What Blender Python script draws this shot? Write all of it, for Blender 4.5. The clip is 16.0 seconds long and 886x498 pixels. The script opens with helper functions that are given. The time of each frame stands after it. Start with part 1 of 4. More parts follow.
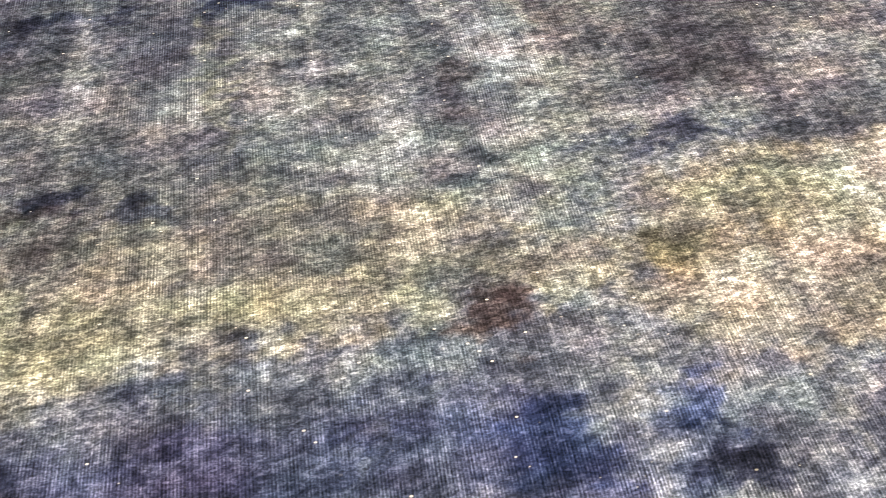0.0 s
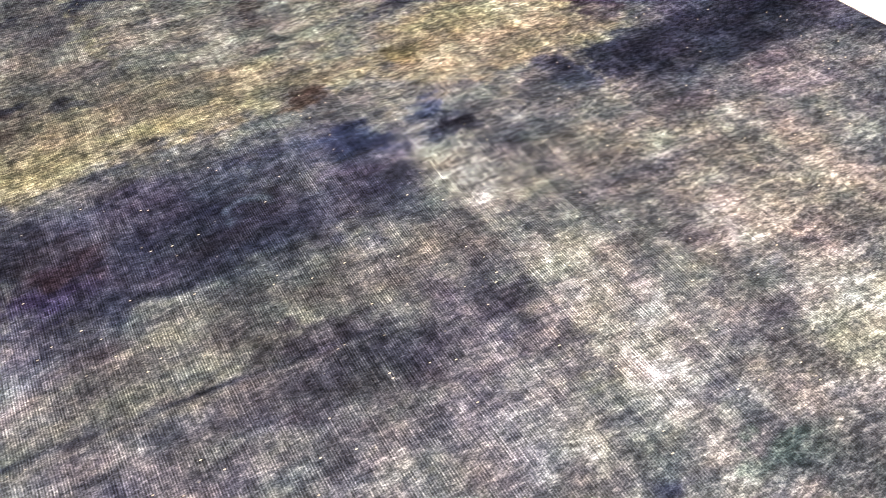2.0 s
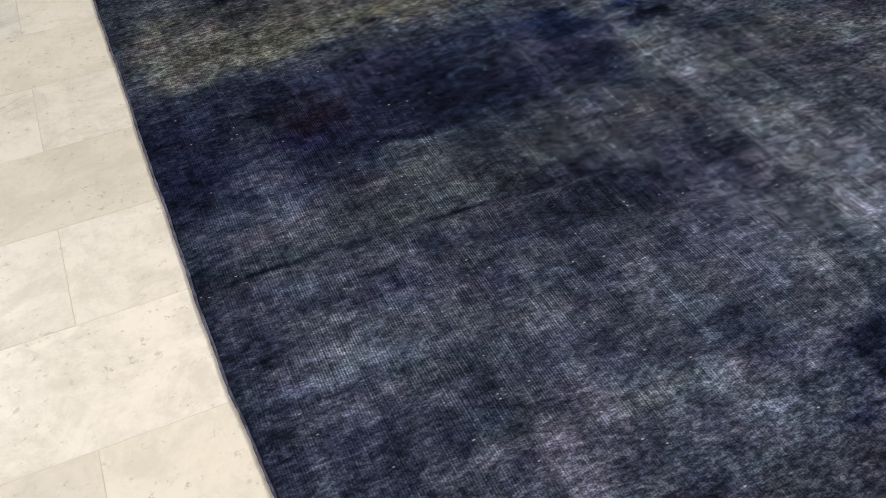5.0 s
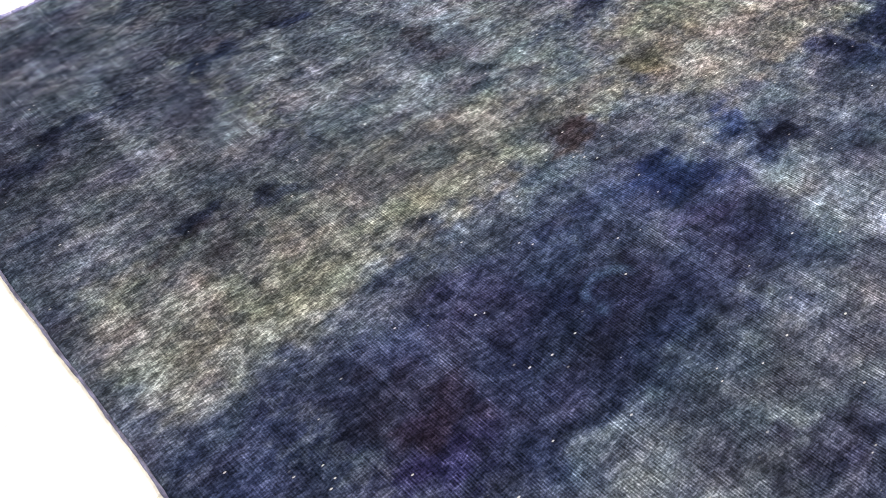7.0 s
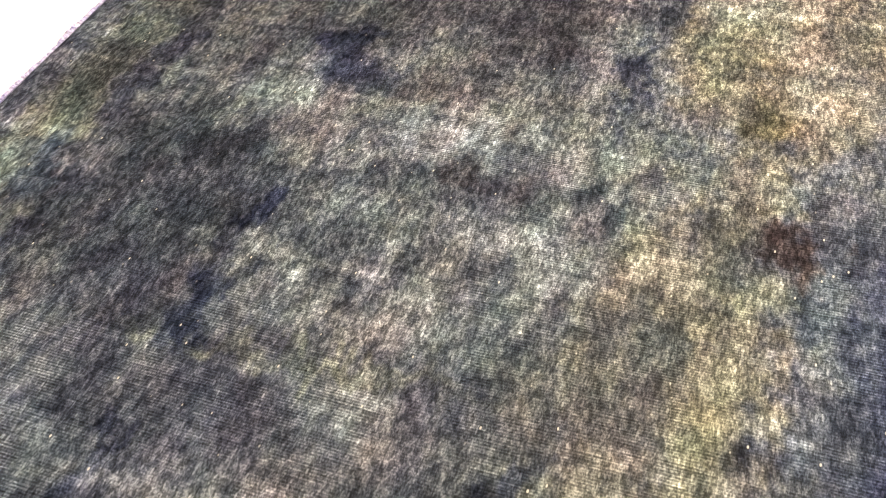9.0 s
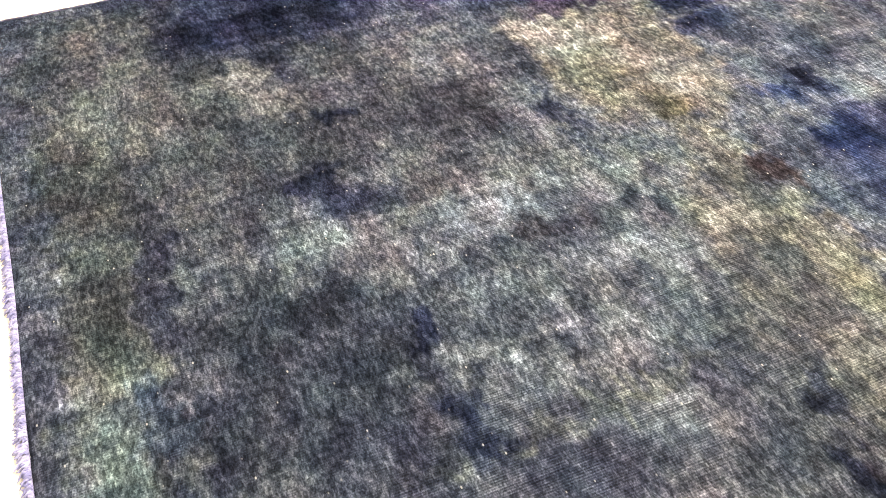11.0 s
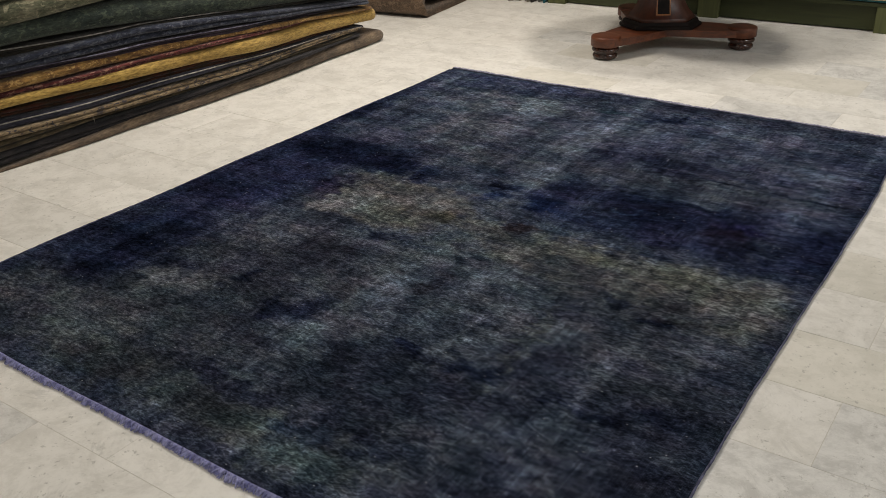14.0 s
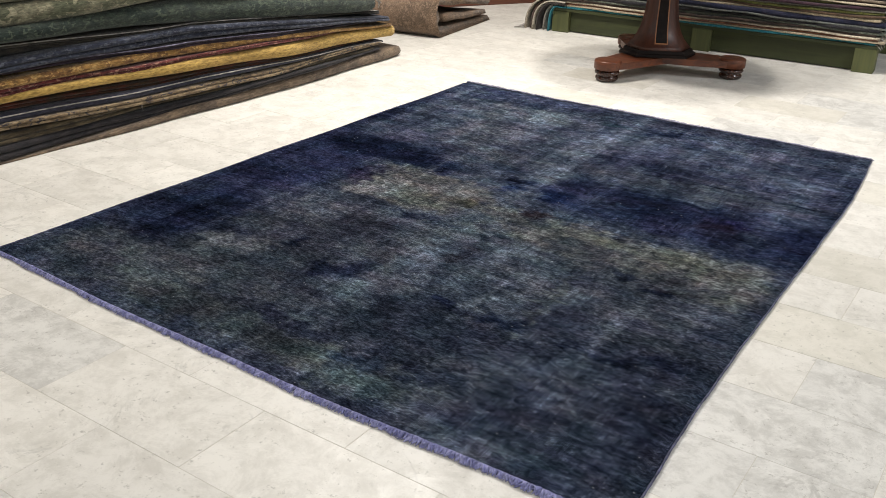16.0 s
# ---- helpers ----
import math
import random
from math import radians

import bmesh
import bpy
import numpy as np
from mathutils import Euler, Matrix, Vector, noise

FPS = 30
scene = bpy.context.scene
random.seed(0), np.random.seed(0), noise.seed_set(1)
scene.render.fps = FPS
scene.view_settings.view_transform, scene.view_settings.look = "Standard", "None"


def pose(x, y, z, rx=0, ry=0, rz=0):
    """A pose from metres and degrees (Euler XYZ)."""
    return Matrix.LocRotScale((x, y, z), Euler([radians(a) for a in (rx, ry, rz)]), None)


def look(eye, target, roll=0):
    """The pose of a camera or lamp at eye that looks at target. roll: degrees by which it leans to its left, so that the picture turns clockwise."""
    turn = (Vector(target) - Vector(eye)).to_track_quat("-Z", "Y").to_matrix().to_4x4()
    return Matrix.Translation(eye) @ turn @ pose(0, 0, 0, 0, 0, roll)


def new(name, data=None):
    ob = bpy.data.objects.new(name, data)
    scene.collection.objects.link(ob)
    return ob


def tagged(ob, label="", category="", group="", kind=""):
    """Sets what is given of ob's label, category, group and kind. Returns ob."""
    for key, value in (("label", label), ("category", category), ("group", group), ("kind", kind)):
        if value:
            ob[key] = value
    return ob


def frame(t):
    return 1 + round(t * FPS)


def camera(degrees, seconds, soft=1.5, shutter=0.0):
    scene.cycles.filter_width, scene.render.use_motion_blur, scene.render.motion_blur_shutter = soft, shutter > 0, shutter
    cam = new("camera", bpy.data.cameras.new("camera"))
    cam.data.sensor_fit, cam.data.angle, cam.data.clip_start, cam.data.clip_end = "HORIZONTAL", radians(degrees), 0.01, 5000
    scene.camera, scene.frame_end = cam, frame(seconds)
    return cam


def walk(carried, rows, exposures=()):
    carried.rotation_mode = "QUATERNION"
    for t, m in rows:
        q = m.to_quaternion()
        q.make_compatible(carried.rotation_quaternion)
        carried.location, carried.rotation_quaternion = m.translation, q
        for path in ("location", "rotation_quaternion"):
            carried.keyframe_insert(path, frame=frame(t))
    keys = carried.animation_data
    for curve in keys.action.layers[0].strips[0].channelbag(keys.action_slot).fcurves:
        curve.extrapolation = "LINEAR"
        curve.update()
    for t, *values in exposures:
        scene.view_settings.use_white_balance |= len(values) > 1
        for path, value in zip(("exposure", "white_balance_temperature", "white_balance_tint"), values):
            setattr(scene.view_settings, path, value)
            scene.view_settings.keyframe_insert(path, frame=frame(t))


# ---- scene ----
cam = camera(51.3, 16.0, soft=0.8)
PATH = [
    (0, (1.31, 1.908, 0.915), (1.131, 0.629, -0.612), -2.3),
    (0.5, (1.284, 2.134, 0.938), (0.949, 0.78, -0.496), -4.8),
    (1, (1.315, 2.385, 0.984), (0.866, 0.997, -0.385), -6.9),
    (1.5, (1.48, 2.617, 0.997), (0.906, 1.234, -0.328), -6.8),
    (2, (1.593, 2.834, 1.016), (0.979, 1.477, -0.319), -4.8),
    (2.5, (1.696, 3.057, 1.05), (1.167, 1.632, -0.25), -5.4),
    (3, (1.801, 3.161, 1.025), (1.293, 1.713, -0.257), -5.0),
    (3.2, (1.858, 3.212, 1.026), (1.358, 1.752, -0.246), -4.9),
    (5.3, (1.995, 2.889, 0.964), (1.482, 1.528, -0.409), -5.4),
    (5.5, (2.009, 2.83, 0.963), (1.475, 1.49, -0.424), -5.5),
    (6, (2.076, 2.625, 0.971), (1.469, 1.309, -0.408), -6.9),
    (6.5, (2.109, 2.415, 0.989), (1.408, 1.132, -0.376), -8.7),
    (7, (2.053, 2.125, 0.959), (1.23, 0.935, -0.422), -8.4),
    (7.5, (2.015, 1.893, 0.947), (0.956, 0.902, -0.43), -6.0),
    (8, (2.016, 1.672, 0.943), (0.781, 0.924, -0.441), -5.4),
    (8.5, (2.008, 1.473, 0.902), (0.766, 0.85, -0.536), -6.7),
    (9, (2.028, 1.172, 0.911), (0.794, 0.609, -0.559), -7.0),
    (9.2, (2.058, 1.073, 0.905), (0.806, 0.535, -0.558), -6.5),
    (11.3, (2.128, 0.144, 1.024), (0.821, 0.883, -0.297), -1.3),
    (11.5, (2.122, 0.095, 1.034), (0.864, 0.934, -0.275), -1.5),
    (12, (2.0, -0.061, 1.024), (0.855, 0.956, -0.263), -5.2),
    (12.5, (2.026, -0.274, 1.064), (0.89, 0.832, -0.155), -4.3),
    (13, (2.133, -0.534, 1.136), (1.148, 0.832, 0.057), -1.9),
    (13.5, (2.3, -0.737, 1.165), (1.319, 0.709, 0.193), -0.8),
    (14, (2.41, -0.913, 1.199), (1.377, 0.546, 0.302), -1.7),
    (14.5, (2.47, -1.151, 1.191), (1.471, 0.357, 0.337), -1.0),
    (15, (2.502, -1.292, 1.19), (1.529, 0.246, 0.36), 1.2),
    (15.5, (2.508, -1.315, 1.189), (1.506, 0.21, 0.372), 1.4),
    (16, (2.495, -1.309, 1.184), (1.486, 0.206, 0.355), 1.6),
]
EXPOSURE = [
    (0.0, 2.4, 9300, 13), (0.5, 2.7, 9300, 13), (1.0, 2.28, 9500, 13), (1.5, 2.15, 10200, 13), (2.5, 2.1, 10900, 13), (3.2, 0.75, 10600, 13),
    (5.3, 0.05, 6600, 12), (6.0, 0.22, 6600, 13), (6.5, 0.6, 6600, 13), (7.5, 2.2, 7700, 12), (8.5, 2.35, 9300, 12), (9.2, 1.95, 10300, 12),
    (11.3, 2.1, 8300, 11), (12.1, 1.95, 9300, 11), (12.9, 1.0, 9100, 13), (13.4, 0.0, 6900, 10), (14.0, -0.42, 6700, 10),
    (14.6, 0.25, 6500, 10), (16.0, 0.28, 6400, 10),
]
walk(cam, [(t, look(e, a, r)) for t, e, a, r in PATH], EXPOSURE)

# ---- light ----
world = bpy.data.worlds.new("world")
scene.world = world
world.use_nodes = True
world.node_tree.nodes["Background"].inputs[0].default_value = (0.9, 0.95, 1.0, 1)
world.node_tree.nodes["Background"].inputs[1].default_value = 0.05

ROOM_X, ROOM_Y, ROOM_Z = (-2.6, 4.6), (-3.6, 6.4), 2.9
# Ceiling lamps are unseen and assumed; places, watts and tints tuned to the brightness.
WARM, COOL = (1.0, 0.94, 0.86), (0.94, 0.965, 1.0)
# The COOL pair stands in for bluish daylight from the right.
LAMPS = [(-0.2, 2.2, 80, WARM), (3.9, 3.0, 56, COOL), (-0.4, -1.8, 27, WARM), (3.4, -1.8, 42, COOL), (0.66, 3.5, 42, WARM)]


def unseen_ceiling_lamp(x, y, watts, colour):
    data = bpy.data.lights.new("unseen_ceiling_lamp", "AREA")
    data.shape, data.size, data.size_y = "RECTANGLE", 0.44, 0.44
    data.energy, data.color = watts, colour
    ob = new("unseen_ceiling_lamp", data)
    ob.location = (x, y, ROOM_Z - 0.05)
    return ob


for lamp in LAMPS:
    unseen_ceiling_lamp(*lamp)

# ---- materials ----


class Mat:
    """A node material with short calls."""

    def __init__(self, name, rough=0.6, metal=0.0, spec=0.5):
        self.m = bpy.data.materials.new(name)
        self.m.use_nodes = True
        self.t = self.m.node_tree
        self.b = self.t.nodes["Principled BSDF"]
        self.b.inputs["Roughness"].default_value = rough
        self.b.inputs["Metallic"].default_value = metal
        self.b.inputs["Specular IOR Level"].default_value = spec

    def put(self, kind, ins=None, **props):
        n = self.t.nodes.new(kind)
        for k, v in props.items():
            setattr(n, k, v)
        for k, v in (ins or {}).items():
            self.to(v, n.inputs[k])
        return n

    def to(self, v, socket):
        if isinstance(v, bpy.types.NodeSocket):
            self.t.links.new(v, socket)
        elif isinstance(v, bpy.types.Node):
            self.t.links.new(v.outputs[0], socket)
        else:
            socket.default_value = v

    def at(self, sx=1.0, sy=1.0, sz=1.0):
        c = self.put("ShaderNodeTexCoord")
        return self.put("ShaderNodeMapping", {"Vector": c.outputs["Object"], "Scale": (sx, sy, sz)})

    def noise(self, vec, scale, detail=4.0, rough=0.55, warp=0.0):
        return self.put("ShaderNodeTexNoise", {"Vector": vec, "Scale": scale, "Detail": detail, "Roughness": rough, "Distortion": warp}).outputs["Fac"]

    def span(self, v, a, b, lo=0.0, hi=1.0, smooth=True):
        n = self.put("ShaderNodeMapRange", {"Value": v, "From Min": a, "From Max": b, "To Min": lo, "To Max": hi})
        n.interpolation_type = "SMOOTHSTEP" if smooth else "LINEAR"
        return n.outputs[0]

    def math(self, op, a, b=0.0):
        n = self.put("ShaderNodeMath", operation=op)
        self.to(a, n.inputs[0])
        self.to(b, n.inputs[1])
        return n.outputs[0]

    def mix(self, f, a, b, blend="MIX"):
        n = self.put("ShaderNodeMix", data_type="RGBA", blend_type=blend)
        self.to(f, n.inputs[0])
        for v, socket in ((a, n.inputs[6]), (b, n.inputs[7])):
            self.to((*v, 1) if isinstance(v, tuple) and len(v) == 3 else v, socket)
        return n.outputs[2]

    def done(self, colour, bump=None, strength=0.4, dist=0.002, rough=None):
        self.to((*colour, 1) if isinstance(colour, tuple) and len(colour) == 3 else colour, self.b.inputs["Base Color"])
        if bump is not None:
            n = self.put("ShaderNodeBump", {"Height": bump, "Strength": strength, "Distance": dist})
            self.t.links.new(n.outputs[0], self.b.inputs["Normal"])
        if rough is not None:
            self.to(rough, self.b.inputs["Roughness"])
        return self.m


def plaster(name, colour):
    m = Mat(name, 0.9)
    v = m.at()
    return m.done(m.mix(m.noise(v, 3, 5), colour, tuple(c * 0.93 for c in colour)), m.noise(v, 120), 0.15)


def marble(name, light, shade, veins):
    """Polished white marble with clouds, thin grey veins and small pits."""
    m = Mat(name, 0.35, spec=0.3)
    r = m.put("ShaderNodeObjectInfo").outputs["Random"]
    c = m.put("ShaderNodeNewGeometry").outputs["Position"]
    off = m.put("ShaderNodeCombineXYZ", {"X": m.math("MULTIPLY", r, 31.0), "Y": m.math("MULTIPLY", r, 17.0)})
    v = m.put("ShaderNodeVectorMath", {0: c, 1: off}, operation="ADD").outputs[0]
    cloud = m.span(m.noise(v, 9.0, 10, 0.8, 0.3), 0.4, 0.62)
    base = m.mix(cloud, light, shade)
    tint = m.span(r, 0, 1, 0.92, 1.03, False)
    base = m.mix(1.0, base, m.put("ShaderNodeCombineColor", {"Red": tint, "Green": tint, "Blue": tint}).outputs[0], "MULTIPLY")
    thin = m.math("ABSOLUTE", m.math("SUBTRACT", m.noise(v, 3.2, 8, 0.62, 1.2), 0.5))
    vein = m.math("MULTIPLY", m.span(thin, 0.0, 0.022, 1, 0), m.span(m.noise(v, 4.0, 2), 0.5, 0.68))
    base = m.mix(m.math("MULTIPLY", vein, veins), base, (0.36, 0.35, 0.33))
    pit = m.math("MULTIPLY", m.span(m.noise(v, 55.0, 4, 0.75), 0.58, 0.66), m.span(m.noise(v, 5.0, 3), 0.36, 0.54))
    base = m.mix(m.math("MULTIPLY", pit, 0.6), base, (0.3, 0.29, 0.26))
    rough = m.span(m.noise(v, 14, 4), 0.3, 0.7, 0.3, 0.5)
    return m.done(base, m.noise(v, 40, 3), 0.03, 0.001, rough)


def cloth(name, one, two, scale=14.0, accent=None, fine=1.0, stripes=0.0):
    """Woven wool: two dyes in soft patches, thread streaks, and knots of a third colour."""
    m = Mat(name, 0.95, spec=0.15)
    v = m.at()
    col = m.mix(m.span(m.noise(v, scale, 5, 0.6, 0.3), 0.38, 0.62), one, two)
    if accent:
        spots = m.span(m.noise(m.at(1.6, 1.0, 1.6), scale * 2.6, 3, 0.6, 0.8), 0.53, 0.6)
        col = m.mix(spots, col, accent)
    streak = m.noise(m.at(160 * fine, 40 * fine, 160 * fine), 1.0, 3, 0.6)
    col = m.mix(1.0, col, m.put("ShaderNodeCombineColor", {k: m.span(streak, 0.25, 0.75, 0.55, 1.5) for k in ("Red", "Green", "Blue")}).outputs[0], "MULTIPLY")
    m.b.inputs["Sheen Weight"].default_value = 0.15
    return m.done(col, m.math("ADD", streak, m.noise(v, 420, 2)), 0.6, 0.003)


def wood(name, light, dark, along, rough=0.35, coat=0.0):
    m = Mat(name, rough)
    s = [38.0, 38.0, 38.0]
    s[along] = 2.2
    v = m.at(*s)
    grain = m.span(m.noise(v, 1.0, 6, 0.6, 0.6), 0.3, 0.7)
    col = m.mix(grain, light, dark)
    wear = m.span(m.noise(m.at(), 9, 4), 0.55, 0.75)
    col = m.mix(m.math("MULTIPLY", wear, 0.3), col, tuple(c * 0.5 for c in dark))
    m.b.inputs["Coat Weight"].default_value = coat
    return m.done(col, grain, 0.12, 0.001)


THREAD, TUFT, FINE, CLUMP, TONE = 1.05, 0.54, 0.42, 0.26, 0.56


def rug_material():
    """Overdyed wool worn low: the dye lies in the mesh; tufts, warp threads, loose ends and lint are added here."""
    m = Mat("overdyed_wool", 1.0, spec=0.0)
    dye = m.put("ShaderNodeAttribute", attribute_name="dye", attribute_type="GEOMETRY").outputs["Color"]
    v = m.at()
    drift = m.math("MULTIPLY", m.noise(m.at(2, 2, 1), 1.0, 1), 0.02)
    sway = m.put("ShaderNodeCombineXYZ", {"X": drift, "Y": drift})
    laid = m.put("ShaderNodeVectorMath", {0: v, 1: sway}, operation="ADD").outputs[0]
    xyz = m.put("ShaderNodeSeparateXYZ", {"Vector": laid})

    def over(sx, sy, detail, rough, warp=0.0):
        return m.noise(m.put("ShaderNodeMapping", {"Vector": laid, "Scale": (sx, sy, 1)}), 1.0, detail, rough, warp)

    def even(n, half):
        return m.span(n, 0.5 - half, 0.5 + half, -1, 1)

    # warp threads show where the pile is worn to the knots
    step = 0.004
    row = m.math("FLOOR", m.math("DIVIDE", xyz.outputs[0], step))
    wave = m.math("MULTIPLY", m.math("SINE", m.math("MULTIPLY", xyz.outputs[0], math.tau / step)), 0.5)
    wave = m.math("ADD", wave, m.math("MULTIPLY", even(over(280, 14, 1, 0.5), 0.2), 0.42))
    each = m.put("ShaderNodeCombineXYZ", {"X": m.math("MULTIPLY", row, 3.7), "Y": m.math("MULTIPLY", xyz.outputs[1], 130.0)})
    bead = m.span(m.noise(each, 1.0, 3, 0.65), 0.34, 0.66, 0.5, 1.2)
    wear = m.put("ShaderNodeAttribute", attribute_name="dye", attribute_type="GEOMETRY").outputs["Alpha"]
    bare = m.math("MULTIPLY", wear, m.span(over(18, 26, 4, 0.65), 0.36, 0.56, 0.35 * THREAD, THREAD))
    thread = m.math("MULTIPLY", m.math("MULTIPLY", wave, bead), bare)
    # rows of short tufts lie across the threads
    tuft = even(over(70, 140, 3, 0.65, 0.35), 0.135)
    fine = even(over(230, 380, 2, 0.6), 0.17)
    clump = even(over(24, 40, 5, 0.7), 0.17)
    full = m.span(wear, 0.2, 0.9, TUFT * 1.1, TUFT * 0.7)
    height = m.math("ADD", m.math("MULTIPLY", tuft, full), m.math("ADD", m.math("MULTIPLY", fine, FINE), m.math("MULTIPLY", clump, CLUMP)))
    tone = m.math("MULTIPLY", m.math("EXPONENT", m.math("ADD", height, thread)), TONE)
    # loose weft ends are coloured as short pale dashes
    ends = m.put("ShaderNodeTexVoronoi", {"Vector": m.at(80, 230, 1), "Scale": 1.0})
    some = m.put("ShaderNodeSeparateColor", {"Color": ends.outputs["Color"]}).outputs[0]
    weft = m.math("MULTIPLY", m.span(ends.outputs["Distance"], 0.22, 0.42, 1, 0), m.span(some, 0.82, 0.96))
    tone = m.math("ADD", tone, m.math("MULTIPLY", weft, 0.75))
    grey = m.put("ShaderNodeRGBToBW", {"Color": dye}).outputs[0]
    bleached = m.mix(m.span(tone, 0.5, 1.5, 0.0, 0.2), dye, m.put("ShaderNodeCombineColor", {"Red": grey, "Green": grey, "Blue": grey}).outputs[0])
    col = m.mix(1.0, bleached, m.put("ShaderNodeCombineColor", {"Red": tone, "Green": tone, "Blue": tone}).outputs[0], "MULTIPLY")
    cell = m.put("ShaderNodeTexVoronoi", {"Vector": m.at(85, 150, 1), "Scale": 1.0})
    pick = m.put("ShaderNodeSeparateColor", {"Color": cell.outputs["Color"]}).outputs[0]
    lint = m.math("MULTIPLY", m.span(cell.outputs["Distance"], 0.12, 0.26, 1, 0), m.span(pick, 0.965, 0.99))
    col = m.mix(m.math("MULTIPLY", lint, 0.5), col, (0.4, 0.41, 0.43))
    return m.done(col)


# grey of the added walls and ceiling, set to limit bounced light
WALL = plaster("unseen_wall_plaster", (0.5, 0.485, 0.455))
GROUT = plaster("grey_grout", (0.56, 0.53, 0.46))
MARBLE = marble("white_marble", (0.73, 0.71, 0.665), (0.6, 0.58, 0.535), 0.4)
MARBLE_GREY = marble("grey_marble", (0.66, 0.65, 0.62), (0.49, 0.48, 0.455), 0.65)
MARBLE_BEIGE = marble("beige_marble", (0.65, 0.625, 0.565), (0.56, 0.54, 0.48), 0.35)
RUG = rug_material()
FRINGE = cloth("lilac_cotton", (0.17, 0.175, 0.36), (0.29, 0.295, 0.5), 60.0)
FRINGE_PALE = cloth("pale_lilac_cotton", (0.17, 0.172, 0.25), (0.29, 0.292, 0.38), 60.0)
BINDING = cloth("violet_grey_binding", (0.035, 0.036, 0.07), (0.085, 0.088, 0.15), 40.0)
MAHOGANY = wood("mahogany", (0.15, 0.042, 0.014), (0.06, 0.016, 0.007), 0, 0.42, 0.0)
MAHOGANY_UP = wood("mahogany_upright", (0.066, 0.017, 0.007), (0.028, 0.008, 0.005), 2, 0.42, 0.0)
MAHOGANY_DARK = wood("dark_polished_mahogany", (0.05, 0.016, 0.008), (0.02, 0.007, 0.005), 2, 0.25, 0.2)
EBONY = wood("ebonised_wood", (0.012, 0.008, 0.007), (0.005, 0.004, 0.004), 0, 0.6, 0.0)
EBONY.node_tree.nodes["Principled BSDF"].inputs["Specular IOR Level"].default_value = 0.12
INLAY = wood("light_inlay", (0.3, 0.13, 0.05), (0.2, 0.08, 0.03), 2, 0.35)
GREEN_PAINT = wood("green_painted_wood", (0.042, 0.05, 0.013), (0.024, 0.03, 0.008), 0, 0.7)
GREEN_POST = wood("green_painted_post", (0.085, 0.094, 0.03), (0.055, 0.062, 0.02), 2, 0.7)
DARK_WOOD = wood("dark_red_wood", (0.13, 0.045, 0.022), (0.06, 0.02, 0.012), 0, 0.4)
METAL = Mat("white_lamp_frame", 0.4).done((0.8, 0.8, 0.8))


# glowing face of the assumed ceiling panels
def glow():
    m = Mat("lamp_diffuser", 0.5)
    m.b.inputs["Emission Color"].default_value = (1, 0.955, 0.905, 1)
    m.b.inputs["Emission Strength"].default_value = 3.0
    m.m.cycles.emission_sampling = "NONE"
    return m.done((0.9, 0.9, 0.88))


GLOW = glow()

# ---- mesh helpers ----


def part(name, bm, material, parent=None, label="", smooth=False):
    me = bpy.data.meshes.new(name)
    bmesh.ops.recalc_face_normals(bm, faces=bm.faces)
    bm.to_mesh(me)
    bm.free()
    me.materials.append(material)
    if smooth:
        for p in me.polygons:
            p.use_smooth = True
    ob = new(name, me)
    if parent is not None:
        ob.parent = parent
    return tagged(ob, label)


def thing(name, label, category, x=0.0, y=0.0, z=0.0, group="", kind="", turn=0.0):
    ob = new(name)
    ob.matrix_basis = pose(x, y, z, 0, 0, turn)
    return tagged(ob, label, category, group, kind)


def box(bm, lo, hi, bevel=0.0):
    made = bmesh.ops.create_cube(bm, size=1.0)["verts"]
    for v in made:
        v.co = Vector([lo[i] + (v.co[i] + 0.5) * (hi[i] - lo[i]) for i in range(3)])
    if bevel:
        edges = list({e for v in made for e in v.link_edges})
        bmesh.ops.bevel(bm, geom=edges, offset=bevel, segments=2, affect="EDGES", profile=0.6)
    return bm


def fresh():
    return bmesh.new()


def grid_mesh(bm, rows, close=False):
    """Quads between rows of points."""
    vs = [[bm.verts.new(p) for p in row] for row in rows]
    for a, b in zip(vs, vs[1:]):
        n = len(a)
        for i in range(n if close else n - 1):
            j = (i + 1) % n
            bm.faces.new((a[i], a[j], b[j], b[i]))
    return vs


def lathe(bm, profile, n=28, cx=0.0, cy=0.0):
    rows = [[(cx + r * math.cos(k * math.tau / n), cy + r * math.sin(k * math.tau / n), z) for k in range(n)] for r, z in profile]
    vs = grid_mesh(bm, rows, True)
    bm.faces.new(list(reversed(vs[0])))
    bm.faces.new(vs[-1])


def prism(bm, outline, z0, z1, bevel=0.0):
    low = [bm.verts.new((x, y, z0)) for x, y in outline]
    high = [bm.verts.new((x, y, z1)) for x, y in outline]
    n = len(outline)
    bm.faces.new(list(reversed(low)))
    top = bm.faces.new(high)
    for i in range(n):
        bm.faces.new((low[i], low[(i + 1) % n], high[(i + 1) % n], high[i]))
    if bevel:
        bmesh.ops.bevel(bm, geom=list(top.edges), offset=bevel, segments=2, affect="EDGES")


